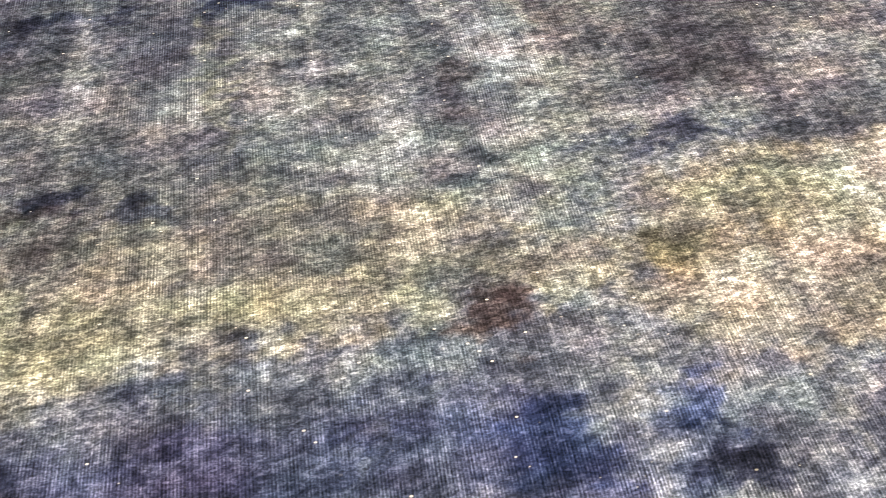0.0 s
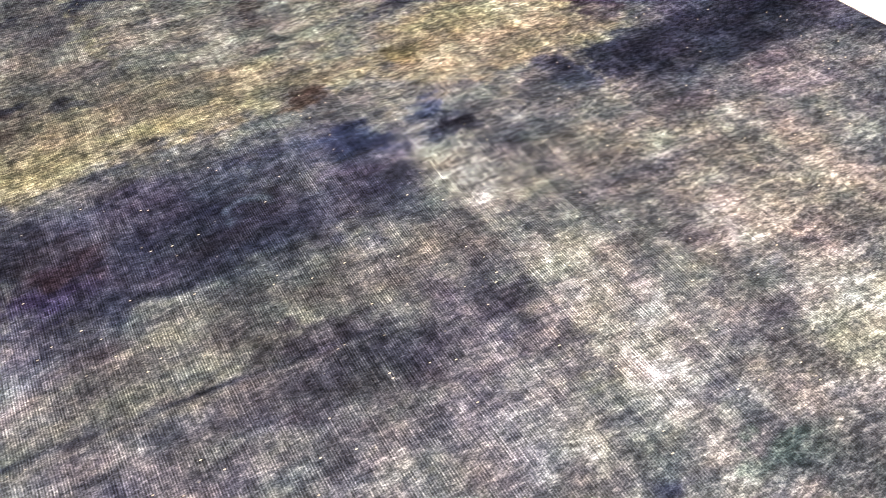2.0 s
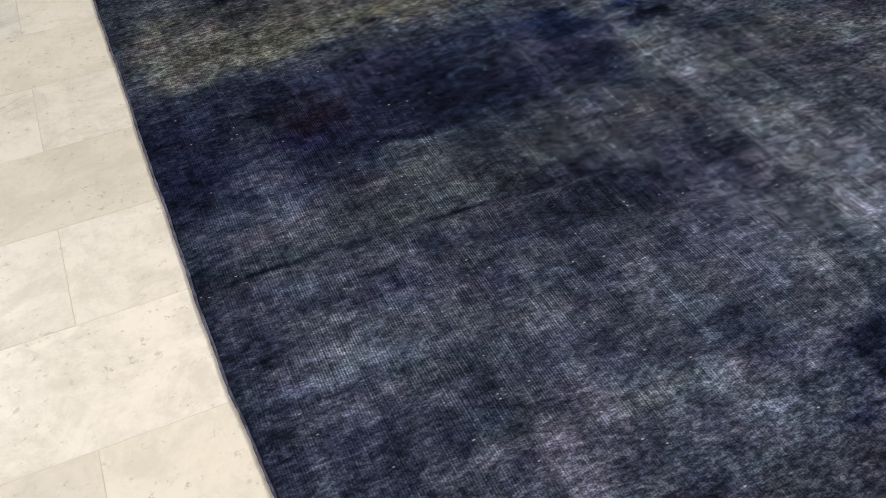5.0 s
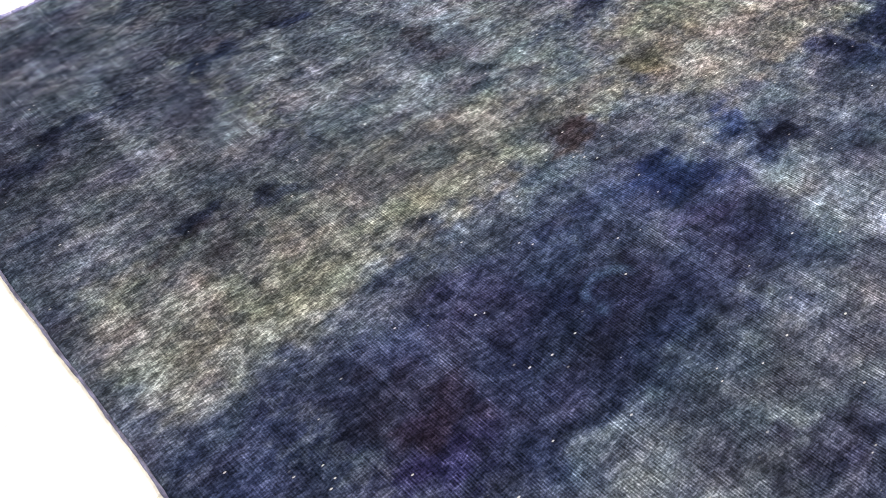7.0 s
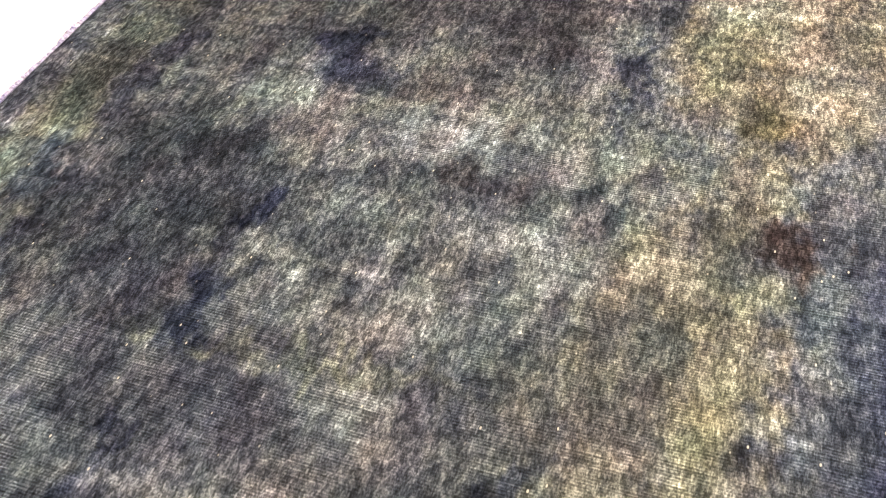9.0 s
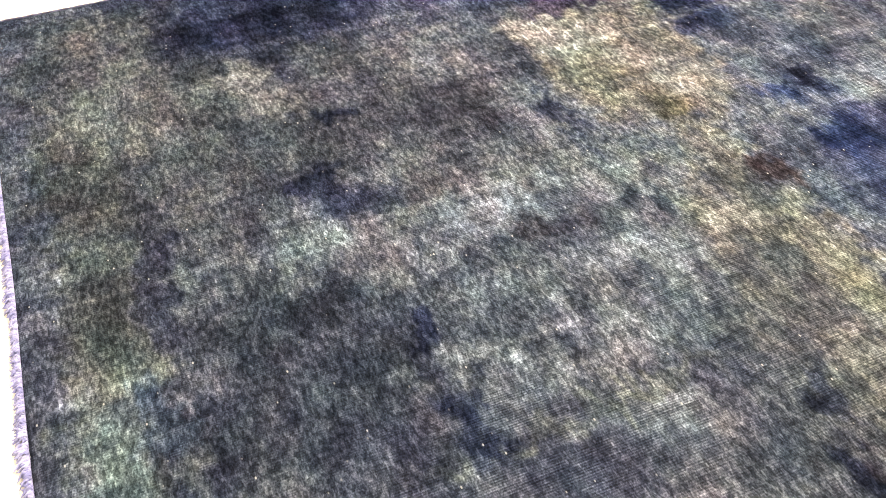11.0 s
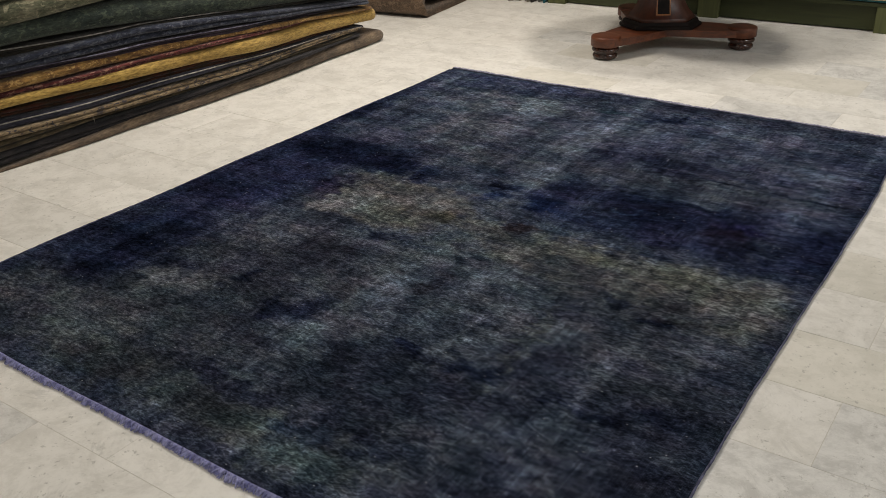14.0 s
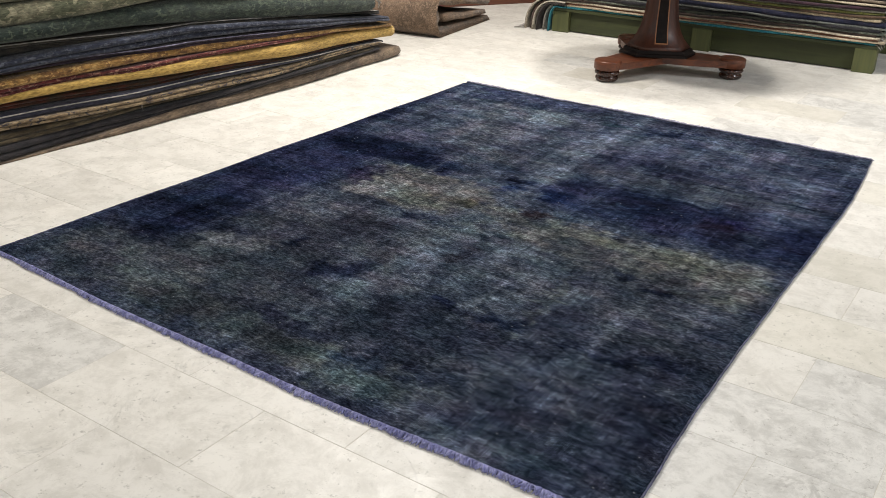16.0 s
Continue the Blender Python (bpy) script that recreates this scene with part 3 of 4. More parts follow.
def build_rug():
    nx, ny = 470, 620
    xs, ys = np.linspace(0, 1, nx + 1), np.linspace(0, 1, ny + 1)
    ripple = Field(21)
    pts = np.zeros((ny + 1, nx + 1, 3))
    ends = np.array([rug_ends(a) for a in xs])
    rows_y = ends[None, :, 0] + (ends[:, 1] - ends[:, 0])[None, :] * ys[:, None]
    table_y = np.linspace(-0.05, 2.7, 551)
    sides = np.array([rug_edge(y) for y in table_y])
    left, right = np.interp(rows_y, table_y, sides[:, 0]), np.interp(rows_y, table_y, sides[:, 1])
    pts[..., 0], pts[..., 1] = left + (right - left) * xs[None, :], rows_y
    px, py = pts[..., 0].ravel(), pts[..., 1].ravel()
    z = RUG_H + 0.0016 * ripple(px * 4, py * 4, 3)
    fold = py - (1.905 - (px - 1.62) * 0.03)
    z += 0.005 * np.exp(-((fold - 0.022) / 0.014) ** 2) * np.clip((px - 1.2) / 0.3, 0, 1) * np.clip((2.02 - px) / 0.1, 0, 1)
    edge = np.minimum(np.minimum(px + 0.004, 2.0 - px), np.minimum(py, 2.6 - py))
    z -= 0.003 * np.clip(1 - edge / 0.012, 0, 1)
    co = np.stack([px, py, z], 1)
    w = nx + 1
    faces = [(j * w + i, j * w + i + 1, (j + 1) * w + i + 1, (j + 1) * w + i) for j in range(ny) for i in range(nx)]
    ring = [i for i in range(w)] + [j * w + nx for j in range(1, ny + 1)] + [ny * w + i for i in range(nx - 1, -1, -1)] + [j * w for j in range(ny - 1, 0, -1)]
    base = len(co)
    low = co[ring].copy()
    low[:, 2] = 0.0005
    n = len(ring)
    faces += [(ring[k], base + k, base + (k + 1) % n, ring[(k + 1) % n]) for k in range(n)]
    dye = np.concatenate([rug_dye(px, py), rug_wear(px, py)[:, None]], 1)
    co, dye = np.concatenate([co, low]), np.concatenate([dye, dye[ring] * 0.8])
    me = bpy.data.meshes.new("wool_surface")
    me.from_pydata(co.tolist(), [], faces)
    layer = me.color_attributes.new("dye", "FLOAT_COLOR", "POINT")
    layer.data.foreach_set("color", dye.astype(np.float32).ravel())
    me.materials.append(RUG)
    me.polygons.foreach_set("use_smooth", np.ones(len(me.polygons), bool))
    top = thing("overdyed_rug", "worn navy overdyed wool rug with faded golden patches on marble", "rug")
    pile = new("wool_surface", me)
    pile.parent = top

    # side bindings: a thin overcast cord
    for side, name in ((0, "left_binding"), (1, "right_binding")):
        bm = fresh()
        rows = []
        for k in range(261):
            y = 0.02 + 2.575 * k / 260
            x = rug_edge(y)[side] + (0.002 if side else -0.0015)
            r = 0.0027 * (1 + 0.12 * math.sin(k * 2.4) + 0.12 * math.sin(k * 5.1))
            rows.append([(x + r * math.cos(a), y, 0.0055 + r * math.sin(a)) for a in (k2 * math.tau / 7 for k2 in range(7))])
        grid_mesh(bm, rows, True)
        part("binding", bm, BINDING, top, "violet-grey overcast side cord", True)

    # the flat woven band from which the far fringe hangs
    rows = []
    for k in range(241):
        s = k / 240
        y0 = rug_ends(s)[1]
        left, right = rug_edge(y0)
        x = left + (right - left) * s
        rag = 0.002 * math.sin(53 * s) + 0.0015 * math.sin(131 * s)
        rows.append([(x, y0 - 0.004, 0.004), (x, y0 - 0.003, 0.0095), (x, y0 + 0.006 + rag, 0.0085), (x, y0 + 0.012 + rag, 0.005), (x, y0 + 0.013 + rag, 0.001)])
    bm = fresh()
    grid_mesh(bm, rows)
    part("woven_end", bm, FRINGE_PALE, top, "pale lilac flat-woven end band", True)

    # end fringes: short matted tufts that curl over the edge, thicker in places
    for end, count, length, mat, label in ((0, 1500, 0.013, FRINGE, "short lilac-blue cotton fringe"), (1, 2300, 0.015, FRINGE_PALE, "frayed pale lilac cotton fringe")):
        bm, rnd = fresh(), random.Random(5 + end)
        for k in range(count):
            s = (k + rnd.uniform(0.0, 1.0)) / count
            y0 = rug_ends(s)[end]
            left, right = rug_edge(y0)
            x0, way = left + (right - left) * s, -1 if end == 0 else 1
            swell = (0.7 + 0.5 * s + 0.25 * math.sin(23 * s) * math.sin(61 * s + 2)) if end == 0 else 0.85 + 0.4 * abs(math.sin(19 * s) * math.sin(7 * s + 1))
            size = length * rnd.uniform(0.5, 1.25) * swell
            lean, r, lift = rnd.uniform(-0.9, 0.9), rnd.uniform(0.0013, 0.0026), rnd.uniform(0.0, 0.006) * swell
            rows = []
            for q in range(5):
                f = q / 4
                rr = r * (1.0, 1.3, 1.15, 1.0, 0.35)[q]
                z = 0.0085 - 0.0055 * f + lift * math.sin(math.pi * min(1.0, f * 1.2))
                c = (x0 + lean * size * f + 0.002 * math.sin(7 * f + k), y0 - way * 0.006 + way * (size + 0.003) * f, max(rr * 0.9, z))
                rows.append([(c[0] + rr * math.cos(a), c[1], c[2] + rr * math.sin(a)) for a in (i * math.tau / 5 for i in range(5))])
            vs = grid_mesh(bm, rows, True)
            bm.faces.new(vs[-1])
        tagged(part("fringe", bm, mat, top, label, True), kind="stuff")


build_rug()

# ---- the pile of folded rugs ----
STATIONS = (-0.6, 0.5, 1.4, 2.35, 2.9)


def at_stations(values, y):
    return float(np.interp(y, STATIONS, (values[0], *values)))


def folded_rug(label, bottom, top, front, y_end, back, material, seed, edge=None, bulge=0.9, single=False):
    """One rug of the pile, folded with its round nose to the aisle; bottom and top are heights at the stations."""
    rnd = random.Random(seed)
    f1, f2 = rnd.uniform(0, 6), rnd.uniform(0, 6)
    y0 = -0.55 + rnd.uniform(-0.04, 0.04)
    rows, n = [], 84
    for k in range(n + 1):
        y = y0 + (y_end - y0) * (1 - (1 - k / n) ** 1.15)
        e = max(0.0, (y - (y_end - 0.05)) / 0.05)
        shrink = math.sqrt(max(0.0, 1 - e ** 2)) if e > 0 else 1.0
        lo, hi = at_stations(bottom, y), at_stations(top, y)
        lo += 0.0 if bottom[0] == 0 else 0.006 * math.sin(2.6 * y + f1) + 0.003 * math.sin(7 * y + f2)
        hi += 0.006 * math.sin(2.6 * y + f1 + 0.7) + 0.003 * math.sin(6 * y + f2 + 1)
        hi = max(hi, lo + 0.006)
        mid, h = (lo + hi) / 2, (hi - lo) / 2 * (0.35 + 0.65 * shrink)
        x = float(np.interp(y, (-0.6, 0.5, 1.4, 1.95, 2.9), (-0.72, -0.70, -0.635, -0.605, -0.655))) + front
        x += 0.008 * math.sin(3.1 * y + f2) + 0.004 * math.sin(11 * y + f1) - 0.03 * (1 - shrink)
        nose = min(h * 1.2, 0.045)
        row = [(back, y, mid - h)]
        share = 0.5 + 0.06 * math.sin(1.7 * y + f1)
        for part_lo, part_hi, shift in ((0.0, 1.0, 0.0),) if single else ((0.0, share, 0.006 * math.sin(2.2 * y + f2)), (share, 1.0, 0.0)):
            pm, ph = mid - h + 2 * h * (part_lo + part_hi) / 2, h * (part_hi - part_lo)
            deep = min(ph * 1.5, nose)
            for q in range(7):
                a = -math.pi / 2 + math.pi * q / 6
                row.append((x + shift - deep + deep * max(0.0, math.cos(a)) ** bulge, y, pm + ph * math.sin(a)))
        row.append((back, y, mid + h))
        rows.append(row)
    bm = fresh()
    vs = grid_mesh(bm, rows)
    bm.faces.new(vs[0])
    bm.faces.new(list(reversed(vs[-1])))
    ob = thing("folded_rug", label, "rug", group="pile of folded rugs")
    part("fold", bm, material, ob, "", True)
    for name, count, y_at, reach, drop, thick, made in (("fringe", 16, y_end - 0.012, 0.035, 0.03, 0.0016, seed in (52, 53)), ("loose_thread", 2, 1.12, 0.012, 0.075, 0.0011, seed == 43)):
        if not made:
            continue
        bm = fresh()
        for k in range(count):
            y, z = y_at - rnd.uniform(0, 0.03), at_stations(top, y_at) - rnd.uniform(0.0, 0.3) * (at_stations(top, y_at) - at_stations(bottom, y_at))
            x = float(np.interp(y, (-0.6, 0.5, 1.4, 1.95, 2.9), (-0.72, -0.70, -0.635, -0.605, -0.655))) + front - 0.012
            away, fall = reach * rnd.uniform(0.5, 1.2), drop * rnd.uniform(0.4, 1.1)
            tube = [[(x + away * math.sin(f * 2.2) + thick * math.cos(a), y + away * 0.5 * f + thick * math.sin(a), z - fall * f * f + 0.3 * away * math.sin(5 * f + k)) for a in (j * math.tau / 4 for j in range(4))] for f in (0, 0.25, 0.5, 0.75, 1)]
            grid_mesh(bm, tube, True)
        tagged(part(name, bm, PALE_EDGE, ob, "pale frayed thread ends", True), kind="stuff")
    if edge is not None:
        bm = fresh()
        rows2 = []
        for row in rows[:-2]:
            p = Vector(row[5 if single else 12])
            rows2.append([(p.x + 0.002 + 0.003 * math.cos(a), p.y, p.z + 0.0026 * math.sin(a)) for a in (i * math.tau / 6 for i in range(6))])
        grid_mesh(bm, rows2, True)
        part("edge_binding", bm, edge, ob, "pale edge cord", True)
    return ob


PALE_EDGE = cloth("pale_grey_edge", (0.2, 0.19, 0.175), (0.32, 0.3, 0.28), 30)
LILAC_EDGE = cloth("lilac_edge", (0.13, 0.12, 0.18), (0.25, 0.24, 0.33), 30)
PILE = [
    ("taupe wool rug folded at the bottom of the pile", (0.012, 0.038, 0.06, 0.066), 0.012, 2.93, ((0.15, 0.11, 0.075), (0.08, 0.06, 0.045), 9), None, None),
    ("dark slate wool rug folded in the pile", (0.07, 0.068, 0.075, 0.078), 0.006, 2.74, ((0.014, 0.0135, 0.017), (0.026, 0.023, 0.025), 12), None, None),
    ("dark brown wool rug folded in the pile", (0.105, 0.095, 0.094, 0.086), -0.012, 2.7, ((0.04, 0.03, 0.018), (0.075, 0.058, 0.034), 18), None, None),
    ("beige rug with a dark floral border folded in the pile", (0.137, 0.132, 0.112, 0.094), 0.004, 2.76, ((0.22, 0.165, 0.1), (0.12, 0.085, 0.05), 16), (0.035, 0.03, 0.035), None),
    ("dull navy wool rug folded in the pile", (0.18, 0.16, 0.126, 0.1), -0.004, 2.79, ((0.018, 0.019, 0.034), (0.034, 0.034, 0.05), 12), None, "pale"),
    ("dark maroon wool rug folded in the pile", (0.212, 0.19, 0.15, 0.106), -0.022, 2.72, ((0.05, 0.013, 0.008), (0.026, 0.016, 0.008), 10), None, None),
    ("plain mustard yellow wool rug folded in the pile", (0.238, 0.246, 0.216, 0.166), 0.008, 2.9, ((0.37, 0.245, 0.07), (0.29, 0.185, 0.052), 6), None, None),
    ("red and pink floral rug folded in the pile", (0.277, 0.262, 0.222, 0.17), 0.0, 2.7, ((0.12, 0.028, 0.026), (0.07, 0.017, 0.018), 18), (0.24, 0.13, 0.1), None),
    ("golden brown floral rug folded in the pile", (0.31, 0.298, 0.24, 0.188), 0.002, 2.87, ((0.24, 0.135, 0.04), (0.11, 0.055, 0.02), 20), (0.32, 0.2, 0.075), None),
    ("dark purple rug with a lilac edge folded in the pile", (0.337, 0.33, 0.258, 0.2), -0.012, 2.76, ((0.032, 0.02, 0.03), (0.02, 0.014, 0.022), 12), None, "lilac"),
    ("faded slate blue floral rug folded in the pile", (0.378, 0.384, 0.292, 0.226), 0.01, 2.83, ((0.03, 0.036, 0.056), (0.013, 0.016, 0.03), 18), (0.075, 0.08, 0.1), None),
    ("very dark brown rug with a pale edge folded in the pile", (0.43, 0.4, 0.315, 0.25), -0.022, 2.78, ((0.02, 0.018, 0.016), (0.035, 0.03, 0.022), 12), None, "pale"),
    ("dark green overdyed rug folded in the pile", (0.49, 0.5, 0.405, 0.335), 0.012, 2.69, ((0.03, 0.04, 0.031), (0.015, 0.023, 0.02), 14), (0.055, 0.068, 0.05), None),
    ("pale sage green rug folded on top of the pile", (0.68, 0.66, 0.56, 0.48), 0.004, 2.66, ((0.14, 0.132, 0.088), (0.075, 0.08, 0.05), 10), (0.2, 0.185, 0.125), None),
]
under = (0.0, 0.0, 0.0, 0.0)
for i, (label, tops, front, y_end, (one, two, scale), accent, edge) in enumerate(PILE):
    mat = cloth("wool_" + label.split(" wool")[0].split(" rug")[0].replace(" ", "_"), one, two, scale, accent)
    folded_rug(label, under, tops, front, y_end, -1.55, mat, 40 + i, {"pale": PALE_EDGE, "lilac": LILAC_EDGE}.get(edge), 0.7 if i in (6, 13) else 0.9, i in (0, 4, 6, 8, 12))
    under = tuple(t + 0.001 for t in tops)

# ---- the thick folded brown rug behind the pile ----


def brown_rug():
    """A felted rug folded in three, its folds open to the aisle."""
    top = thing("folded_brown_rug", "thick brown felted wool rug folded in three on the floor", "rug", -0.745, 3.405, 0.0, turn=7.0)
    mat = cloth("brown_felt", (0.17, 0.115, 0.078), (0.11, 0.078, 0.055), 11, (0.2, 0.14, 0.1))
    depth, t = 0.95, 0.058

    def sheet(path, thick, seed):
        """A thick strip that follows a path in the plane across the folds, drawn out along them."""
        rows = []
        for k in range(25):
            u = k / 24
            sag = 1 - 0.16 * math.sin(u * math.pi) + 0.03 * math.sin(9 * u + seed)
            pts = []
            up = []
            for i, (x, z) in enumerate(path):
                a, b = path[max(0, i - 1)], path[min(len(path) - 1, i + 1)]
                dx, dz = b[0] - a[0], b[1] - a[1]
                n = math.hypot(dx, dz) or 1
                up.append((x - dz / n * thick / 2, z + dx / n * thick / 2))
                pts.append((x + dz / n * thick / 2, z - dx / n * thick / 2))
            loop = up + list(reversed(pts))
            rows.append([(-u * depth + 0.012 * math.sin(6 * z * 9 + seed), x, max(0.001, z * sag * (1 - 0.5 * x / 0.78))) for x, z in loop])
        bm = fresh()
        vs = grid_mesh(bm, rows, True)
        bm.faces.new(vs[0])
        bm.faces.new(list(reversed(vs[-1])))
        return bm

    path = []
    w = 0.78
    for k in range(8):
        path.append((w - (w - 0.06) * k / 7, 0.032))
    for k in range(1, 9):
        a = -math.pi / 2 - math.pi * k / 9
        path.append((0.075 + 0.075 * math.cos(a), 0.135 + 0.1 * math.sin(a)))
    for k in range(9):
        path.append((0.06 + (w - 0.06) * k / 8, 0.235 - 0.01 * math.sin(k)))
    part("outer_fold", sheet(path, t, 1), mat, top, "", True)
    inner = [(0.12 + 0.6 * k / 7, 0.118 + 0.006 * math.sin(k * 1.3)) for k in range(8)]
    part("inner_fold", sheet(inner, 0.05, 2), mat, top, "", True)


brown_rug()


def red_rug():
    top = thing("folded_red_rug", "red patterned rug folded behind the brown felted rug", "rug", -1.75, 4.35, 0.0)
    mat = cloth("red_pattern", (0.22, 0.04, 0.045), (0.09, 0.02, 0.025), 16, (0.4, 0.33, 0.28))
    for k in range(3):
        bm = fresh()
        box(bm, (-0.5, -0.3, 0.075 * k), (0.42 - 0.03 * k, 0.3, 0.075 * k + 0.073), 0.03)
        part("fold", bm, mat, top, "", True)


red_rug()

# ---- the pedestal table ----


def table():
    feet = [Vector((0.53, 3.146)), Vector((1.03, 3.628)), Vector((0.367, 3.80))]
    c = sum(feet, Vector((0, 0))) / 3
    top = thing("pedestal_table", "mahogany pedestal table with a three-cornered base on turned bun feet", "table", c.x, c.y)
    legs = [f - c for f in feet]
    # plinth: a three-cornered board with hollow sides and round lobes over the feet
    outline = []
    for i in range(3):
        a, b = legs[i], legs[(i + 1) % 3]
        ang = math.atan2(a.y, a.x)
        for k in range(-5, 6):
            t = ang + k * math.radians(21)
            outline.append((a.x + 0.068 * math.cos(t), a.y + 0.068 * math.sin(t)))
        n0, n1 = outline[-1], None
        angb = math.atan2(b.y, b.x) - 5 * math.radians(21)
        n1 = (b.x + 0.068 * math.cos(angb), b.y + 0.068 * math.sin(angb))
        for k in range(1, 14):
            s = k / 14
            p = Vector(n0).lerp(Vector(n1), s)
            q = Vector((-p.x, -p.y)).normalized()
            outline.append(tuple(p + q * 0.115 * math.sin(math.pi * s)))
    bm = fresh()
    prism(bm, outline, 0.066, 0.1, 0.005)
    plinth = part("plinth", bm, MAHOGANY, top)
    for leg in legs:
        bm = fresh()
        lathe(bm, [(0.040, 0.0), (0.052, 0.004), (0.060, 0.014), (0.060, 0.022), (0.052, 0.030), (0.050, 0.033), (0.062, 0.040), (0.066, 0.047), (0.062, 0.055), (0.055, 0.061), (0.052, 0.0625)], 26, leg.x, leg.y)
        part("bun_foot", bm, MAHOGANY_DARK, plinth, "dark turned bun foot", True)
        bm = fresh()
        lathe(bm, [(0.066, 0.0628), (0.071, 0.066), (0.071, 0.104), (0.069, 0.109), (0.062, 0.112), (0.03, 0.1135)], 28, leg.x, leg.y)
        part("foot_cap", bm, MAHOGANY, plinth, "round mahogany cap over the foot", True)
    # step and column: three faces, flared at the foot, with cut corners
    ang0 = math.atan2((legs[0] + legs[1]).y, (legs[0] + legs[1]).x) - radians(15)

    def ring(r, cut, z):
        pts = []
        for i in range(3):
            t = ang0 + math.radians(60) + i * math.radians(120)
            for s in (-cut, cut):
                pts.append((r * math.cos(t + s), r * math.sin(t + s), z))
        return pts

    bm = fresh()
    vs = grid_mesh(bm, [ring(0.205, 0.34, 0.1045), ring(0.205, 0.34, 0.118), ring(0.19, 0.36, 0.124), ring(0.185, 0.36, 0.138)], True)
    bm.faces.new(vs[-1])
    part("step", bm, EBONY, top, "ebonised moulded step")
    prof = [(0.176, 0.139), (0.160, 0.155), (0.138, 0.18), (0.120, 0.21), (0.105, 0.25), (0.094, 0.30), (0.084, 0.38), (0.078, 0.47), (0.076, 0.58), (0.082, 0.66), (0.12, 0.70)]
    bm = fresh()
    vs = grid_mesh(bm, [ring(r, 0.42, z) for r, z in prof], True)
    bm.faces.new(list(reversed(vs[0])))
    bm.faces.new(vs[-1])
    column = part("column", bm, MAHOGANY_UP, top, "", True)
    # black lancet panel with a pale inlay line on each face
    def apothem(z):
        return float(np.interp(z, [p[1] for p in prof], [p[0] for p in prof])) * math.cos(math.radians(60) - 0.42)

    for i in range(3):
        t = ang0 + i * math.radians(120)
        out, side = Vector((math.cos(t), math.sin(t), 0)), Vector((-math.sin(t), math.cos(t), 0))
        for name, grow, proud, mat, label in (("inlay", 0.006, 0.0015, INLAY, "pale inlay line"), ("panel", 0.0, 0.003, EBONY, "black lancet panel")):
            bm = fresh()
            rows = []
            for k in range(15):
                z = 0.175 - grow + (0.30 + 2 * grow) * k / 14
                half = (0.029 * (1 - 0.3 * k / 14) + grow) * (1.0 if k < 12 else (1, 0.8, 0.5, 0.04)[k - 11])
                d = apothem(z) + proud
                rows.append([tuple(out * d + side * s * half + Vector((0, 0, z))) for s in (-1, -0.33, 0.33, 1)])
            back = [[tuple(Vector(p) - out * 0.006) for p in r] for r in rows]
            grid_mesh(bm, [f + list(reversed(b)) for f, b in zip(rows, back)], True)
            part(name, bm, mat, column, label)
    bm = fresh()
    lathe(bm, [(0.12, 0.70), (0.46, 0.705), (0.5, 0.712), (0.505, 0.728), (0.5, 0.742), (0.485, 0.748)], 64)
    part("tabletop", bm, MAHOGANY, top, "", True)


table()

# ---- the green platform and its flat-woven rugs ----
PLAT_A, PLAT_B = Vector((-0.325, 4.13)), Vector((1.63, 4.25))
PLAT_TURN = math.degrees(math.atan2(PLAT_B.y - PLAT_A.y, PLAT_B.x - PLAT_A.x))
PLAT_W = (PLAT_B - PLAT_A).length
PLAT_D, PLAT_Z = 1.35, 0.152


def platform():
    top = thing("wooden_platform", "low green-painted wooden pallet platform on the floor", "platform", PLAT_A.x, PLAT_A.y, 0, turn=PLAT_TURN)
    for row in (0.0, PLAT_D / 2 - 0.05, PLAT_D - 0.1):
        for k in range(3):
            x = (PLAT_W - 0.115) * k / 2
            part("block", box(fresh(), (x, row, 0.0), (x + 0.115, row + 0.1, PLAT_Z - 0.02), 0.004), GREEN_POST, top)
    for k in range(2):
        x = (PLAT_W - 0.115) * k / 2 + 0.116
        part("side_board", box(fresh(), (x, 0.035, 0.006), (x + (PLAT_W - 0.115) / 2 - 0.117, 0.058, PLAT_Z - 0.02), 0.003), GREEN_PAINT, top)
    for side in (0.03, PLAT_W - 0.053):
        for y in (0.101, PLAT_D / 2 + 0.051):
            part("side_board", box(fresh(), (side, y, 0.03), (side + 0.022, y + PLAT_D / 2 - 0.155, PLAT_Z - 0.02), 0.003), GREEN_PAINT, top)
    for k in range(9):
        y = PLAT_D * k / 9
        part("deck_board", box(fresh(), (0, y + 0.003, PLAT_Z - 0.019), (PLAT_W, y + PLAT_D / 9 - 0.003, PLAT_Z), 0.002), GREEN_PAINT, top)


platform()
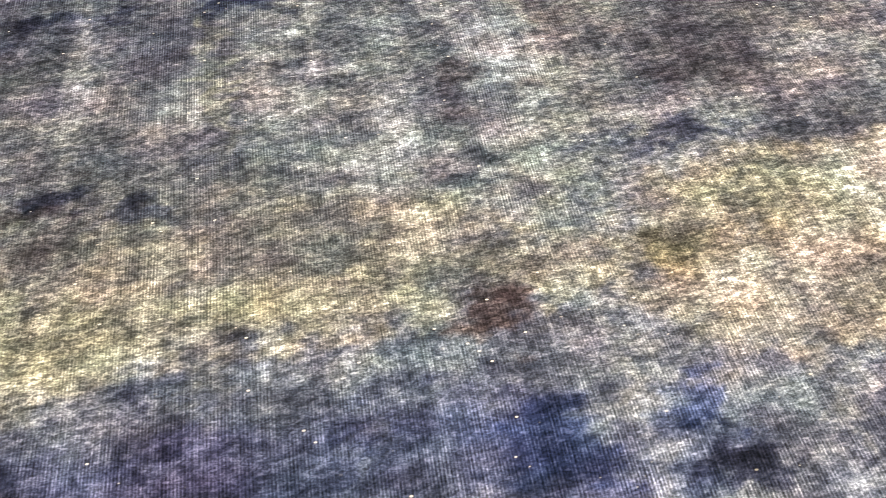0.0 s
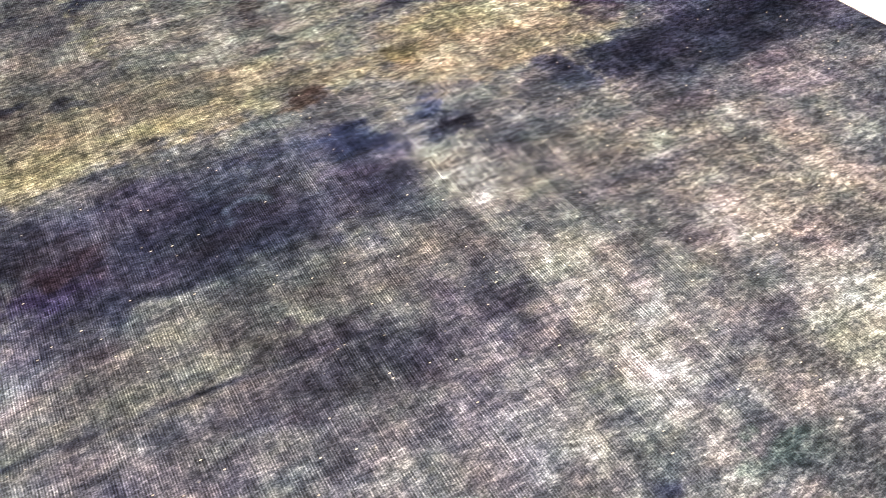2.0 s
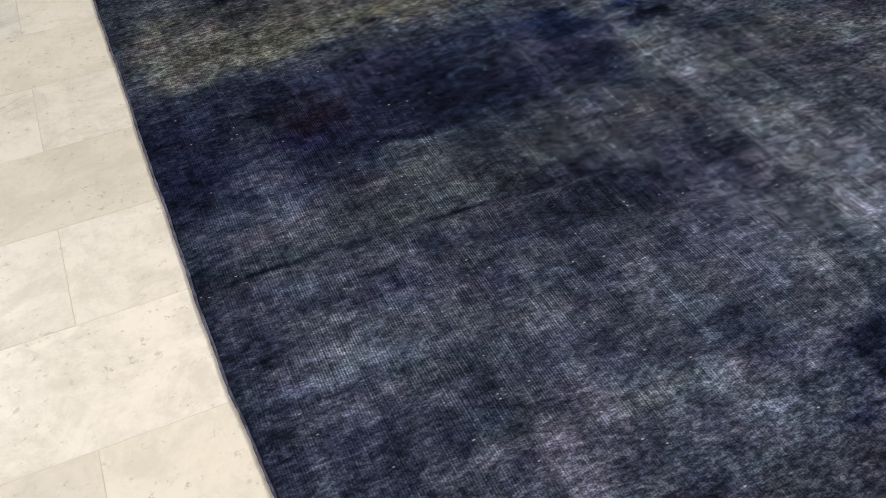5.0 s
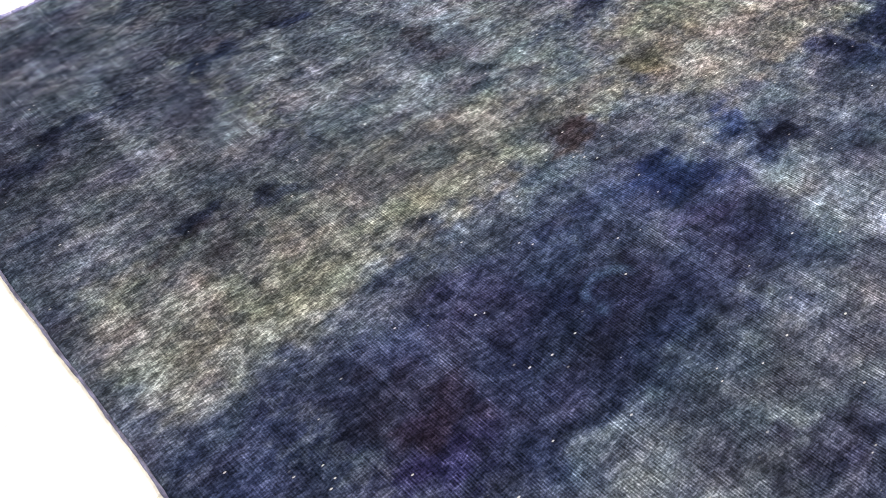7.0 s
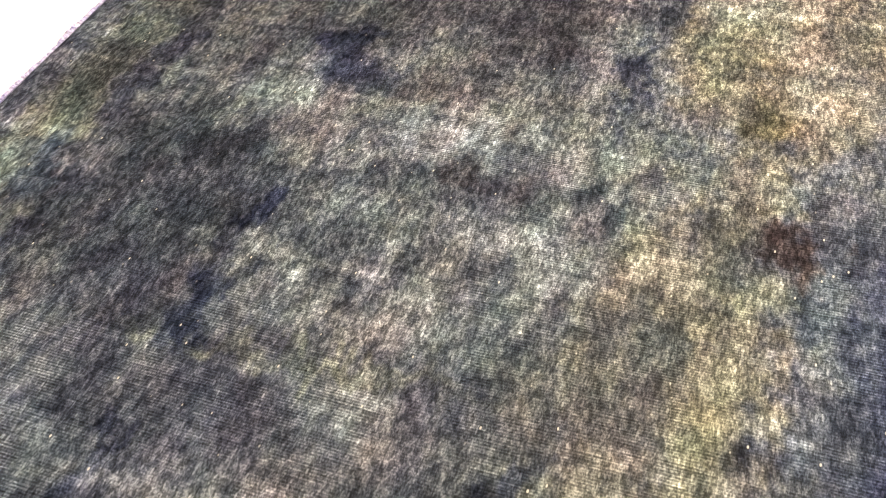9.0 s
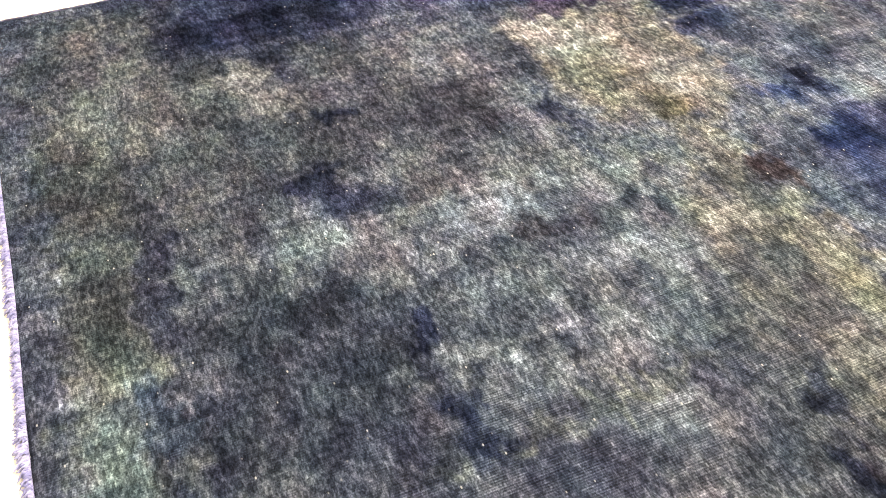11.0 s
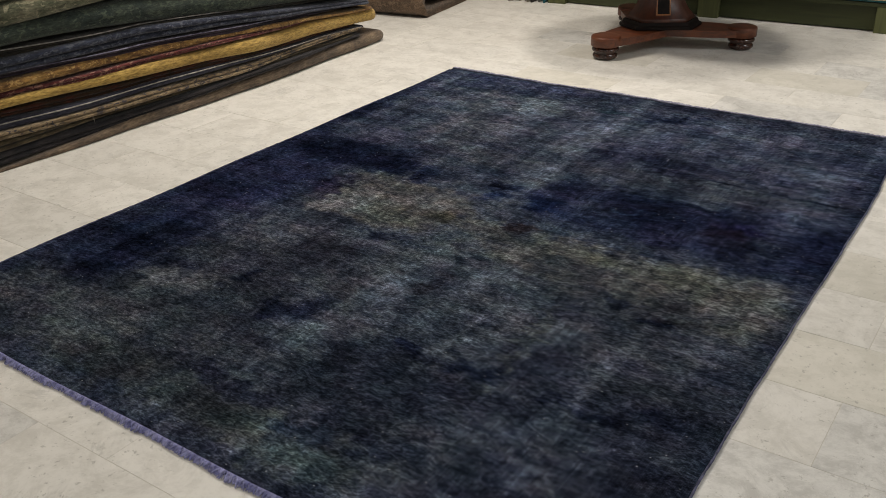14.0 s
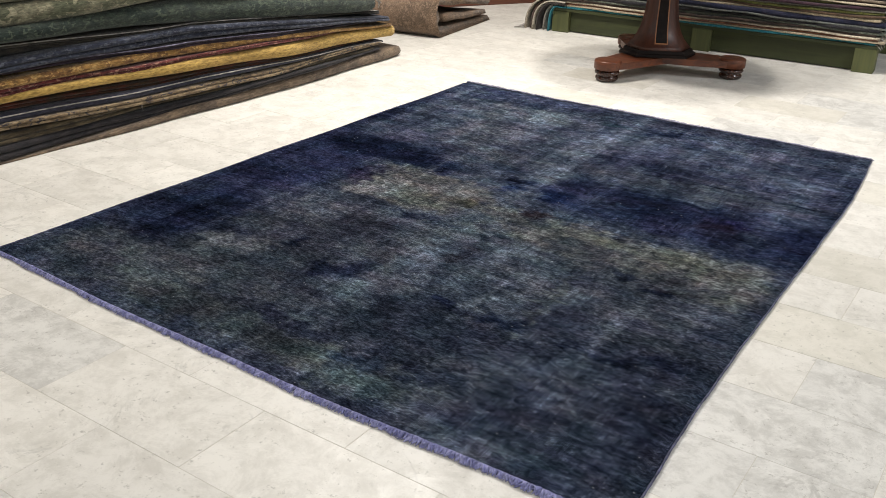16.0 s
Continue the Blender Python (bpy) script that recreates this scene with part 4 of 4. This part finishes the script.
KILIMS = [
    ("teal", (0.02, 0.13, 0.17), (0.03, 0.17, 0.2), 0.012), ("cream", (0.5, 0.42, 0.3), (0.4, 0.33, 0.24), 0.012), ("rust brown", (0.16, 0.07, 0.04), (0.1, 0.045, 0.03), 0.01),
    ("cream", (0.5, 0.44, 0.34), (0.42, 0.36, 0.27), 0.011), ("dark brown", (0.05, 0.035, 0.028), (0.03, 0.022, 0.02), 0.014), ("grey green", (0.12, 0.13, 0.1), (0.07, 0.08, 0.07), 0.013),
    ("black", (0.018, 0.018, 0.022), (0.03, 0.028, 0.03), 0.017), ("grey", (0.13, 0.14, 0.125), (0.08, 0.085, 0.08), 0.01), ("dark navy", (0.015, 0.018, 0.04), (0.028, 0.028, 0.05), 0.028),
    ("cream", (0.52, 0.44, 0.31), (0.44, 0.36, 0.25), 0.016), ("brown", (0.11, 0.07, 0.045), (0.07, 0.045, 0.03), 0.012), ("olive green", (0.19, 0.2, 0.06), (0.13, 0.14, 0.05), 0.014),
    ("pale grey", (0.28, 0.27, 0.22), (0.2, 0.19, 0.16), 0.01), ("dark plum", (0.05, 0.025, 0.035), (0.03, 0.018, 0.025), 0.014), ("olive", (0.15, 0.15, 0.06), (0.1, 0.1, 0.045), 0.012),
    ("cream", (0.45, 0.39, 0.29), (0.38, 0.32, 0.23), 0.01), ("dark brown", (0.045, 0.03, 0.025), (0.03, 0.02, 0.018), 0.016), ("taupe", (0.2, 0.16, 0.12), (0.13, 0.1, 0.08), 0.012),
    ("black", (0.02, 0.018, 0.02), (0.035, 0.03, 0.03), 0.016), ("cream", (0.48, 0.4, 0.3), (0.4, 0.33, 0.24), 0.012),
]


def kilims():
    z = PLAT_Z + 0.001
    mats = {}
    turn = pose(PLAT_A.x, PLAT_A.y, 0, 0, 0, PLAT_TURN)
    for i, (colour, one, two, t) in enumerate(KILIMS):
        rnd = random.Random(70 + i)
        p1, p2 = rnd.uniform(0, 6), rnd.uniform(0, 6)
        key = colour + str(one)
        if key not in mats:
            mats[key] = cloth("kilim_" + colour.replace(" ", "_"), one, two, 30)
        ob = thing("kilim", colour + " flat-woven rug lying in the stack on the green platform", "rug", group="stack of flat-woven rugs")
        ob.matrix_basis = turn
        x0, x1 = 0.06 + rnd.uniform(-0.02, 0.03), PLAT_W + 0.0 + rnd.uniform(-0.025, 0.03)
        f0 = -0.012 + rnd.uniform(-0.012, 0.012)
        rows = []
        for k in range(61):
            s = k / 60
            x = x0 + (x1 - x0) * s
            lift = 0.006 * math.sin(4.1 * x + 0.5 * i) * min(1, i / 4) + 0.0025 * math.sin(15 * x + p2) * min(1, i / 2)
            y = f0 + 0.008 * math.sin(5 * x + p1) + 0.003 * math.sin(21 * x + p2)
            zl, zh = z + max(0, i and lift + 0.004 * (i > 3)), 0
            zh = zl + t * 1.12
            r = t * 0.55
            row = [(x, 1.2, zl)]
            for q in range(6):
                a = -math.pi / 2 + math.pi * q / 5
                row.append((x, y + r - r * math.cos(a), (zl + zh) / 2 + (zh - zl) / 2 * math.sin(a)))
            row.append((x, 1.2, zh))
            rows.append(row)
        bm = fresh()
        vs = grid_mesh(bm, rows)
        bm.faces.new(vs[0])
        bm.faces.new(list(reversed(vs[-1])))
        part("weave", bm, mats[key], ob, "", True)
        bm = fresh()
        for k in range(26):
            y = 0.0 + 1.15 * k / 26 + rnd.uniform(0, 0.03)
            size, r = rnd.uniform(0.02, 0.05), 0.0035
            rows = [[(x1 - 0.004 + size * f, y + r * math.cos(a) + 0.006 * math.sin(k + 3 * f), z + t * 0.6 - size * 0.7 * f * f + r * math.sin(a)) for a in (j * math.tau / 4 for j in range(4))] for f in (0, 0.4, 0.75, 1)]
            grid_mesh(bm, rows, True)
        tagged(part("fringe", bm, PALE_EDGE, ob, "pale cotton fringe", True), kind="stuff")
        z += t


kilims()


def draped_kilim():
    """The corner of a striped flat-weave that hangs off the platform's end to the floor."""
    ob = thing("draped_kilim", "striped teal and grey flat-woven rug hanging off the platform corner", "rug")
    ob.matrix_basis = pose(PLAT_A.x, PLAT_A.y, 0, 0, 0, PLAT_TURN)
    strips = (("teal", KILIMS[0][1], KILIMS[0][2]), ("grey", (0.2, 0.19, 0.17), (0.3, 0.28, 0.25)), ("dark", (0.03, 0.025, 0.025), (0.05, 0.04, 0.04)), ("pale", (0.4, 0.36, 0.3), (0.3, 0.27, 0.22)), ("brown", (0.1, 0.06, 0.05), (0.06, 0.04, 0.035)), ("pale", (0.4, 0.36, 0.3), (0.3, 0.27, 0.22)))
    for i, (name, one, two) in enumerate(strips):
        bm, rows = fresh(), []
        reach, high = 0.05 + 0.034 * i, 0.16 + 0.011 * i
        for k in range(19):
            y = -0.03 + 0.02 * math.sin(i * 1.9) + 0.85 * k / 18
            wave = 0.008 * math.sin(9 * y + i)
            curve = [(0.09, high + 0.004)]
            for q in range(9):
                a = math.pi / 2 * q / 8
                curve.append((0.03 - (reach + wave) * math.sin(a) ** 0.8, 0.006 + high * math.cos(a) ** 0.8))
            under = [(x + 0.007, max(0.002, z - 0.007)) for x, z in reversed(curve)]
            rows.append([(x, y, z) for x, z in curve + under])
        vs = grid_mesh(bm, rows, True)
        bm.faces.new(vs[0])
        bm.faces.new(list(reversed(vs[-1])))
        part("layer", bm, cloth("drape_" + name, one, two, 30), ob, name + " layer", True)
    bm, rnd = fresh(), random.Random(3)
    for k in range(40):
        y, size, r = -0.03 + 0.8 * rnd.random() ** 2, rnd.uniform(0.03, 0.06), 0.0035
        rows = [[(-0.19 - size * f, y + r * math.cos(a) - 0.02 * f, max(0.003, 0.016 - 0.013 * f) + r * math.sin(a)) for a in (j * math.tau / 4 for j in range(4))] for f in (0, 0.4, 0.75, 1)]
        grid_mesh(bm, rows, True)
    tagged(part("fringe", bm, PALE_EDGE, ob, "pale cotton fringe", True), kind="stuff")


draped_kilim()


def plinth_cabinet():
    ob = thing("wooden_cabinet", "dark reddish wooden cabinet base against the back of the shop", "cabinet", -1.02, 4.86, 0, turn=58.0)
    part("body", box(fresh(), (-1.2, 0.03, 0.09), (0.16, 0.5, 0.6), 0.004), DARK_WOOD, ob)
    part("plinth", box(fresh(), (-1.22, 0.0, 0.0), (0.18, 0.52, 0.05), 0.006), DARK_WOOD, ob)
    part("moulding", box(fresh(), (-1.21, 0.012, 0.051), (0.17, 0.51, 0.089), 0.012), DARK_WOOD, ob)


plinth_cabinet()

# ---- marble tiles ----
TILE_X, TILE_Y, JOINT = 0.472, 0.2458, 0.0011
ROW0, EVEN0, ODD0 = -0.347, 1.228, 0.985


def tile_mesh(name, mat, sx=TILE_X, sy=TILE_Y):
    bm = fresh()
    a, b, c = sx / 2 - JOINT / 2, sy / 2 - JOINT / 2, 0.0005
    low = [bm.verts.new((x, y, -0.0018)) for x, y in ((-a, -b), (a, -b), (a, b), (-a, b))]
    mid = [bm.verts.new((x, y, -c)) for x, y in ((-a, -b), (a, -b), (a, b), (-a, b))]
    top = [bm.verts.new((x, y, 0)) for x, y in ((c - a, c - b), (a - c, c - b), (a - c, b - c), (c - a, b - c))]
    bm.faces.new(top)
    for lo, hi in ((low, mid), (mid, top)):
        for i in range(4):
            bm.faces.new((lo[i], lo[(i + 1) % 4], hi[(i + 1) % 4], hi[i]))
    me = bpy.data.meshes.new(name)
    bm.to_mesh(me)
    bm.free()
    me.materials.append(mat)
    return me


def tiles():
    meshes = [tile_mesh("tile", m) for m in (MARBLE, MARBLE_GREY, MARBLE_BEIGE)]
    rnd = random.Random(9)
    rest = {0: [], 1: [], 2: []}
    chosen = {(7, 2): 2, (4, 2): 1, (4, 3): 1, (-1, 0): 0, (0, 0): 0, (-2, 0): 1}
    for row in range(-14, 29):
        y = ROW0 + TILE_Y * (row + 0.5)
        if not Y0 < y < Y1:
            continue
        start = EVEN0 if row % 2 == 0 else ODD0
        for k in range(-9, 9):
            x = start + TILE_X * (k + 0.5)
            if not X0 < x < X1:
                continue
            pick = chosen.get((row, k), rnd.choices((0, 1, 2), (0.68, 0.2, 0.12))[0])
            if x < 0.1 and y > -0.4:
                pick = 0
            near = -1.15 < x < 3.2 and -1.0 < y < 4.9 and not (0.25 < x < 1.75 and 0.2 < y < 2.4)
            if near:
                ob = new("tile", meshes[pick])
                ob.location = (x, y, rnd.uniform(-0.0004, 0.0002))
                ob.parent = floor
            else:
                rest[pick].append((x, y))
    for pick, places in rest.items():
        verts, faces = [], []
        a, b = TILE_X / 2 - JOINT / 2, TILE_Y / 2 - JOINT / 2
        for x, y in places:
            n = len(verts)
            verts += [(x - a, y - b, 0), (x + a, y - b, 0), (x + a, y + b, 0), (x - a, y + b, 0), (x - a, y - b, -0.0018), (x + a, y - b, -0.0018), (x + a, y + b, -0.0018), (x - a, y + b, -0.0018)]
            faces += [(n, n + 1, n + 2, n + 3)] + [(n + 4 + i, n + 4 + (i + 1) % 4, n + (i + 1) % 4, n + i) for i in range(4)]
        me = bpy.data.meshes.new("far_tiles")
        me.from_pydata(verts, [], faces)
        me.materials.append((MARBLE, MARBLE_GREY, MARBLE_BEIGE)[pick])
        ob = new("far_tiles", me)
        ob.parent = floor
        tagged(ob, kind="stuff")


tiles()
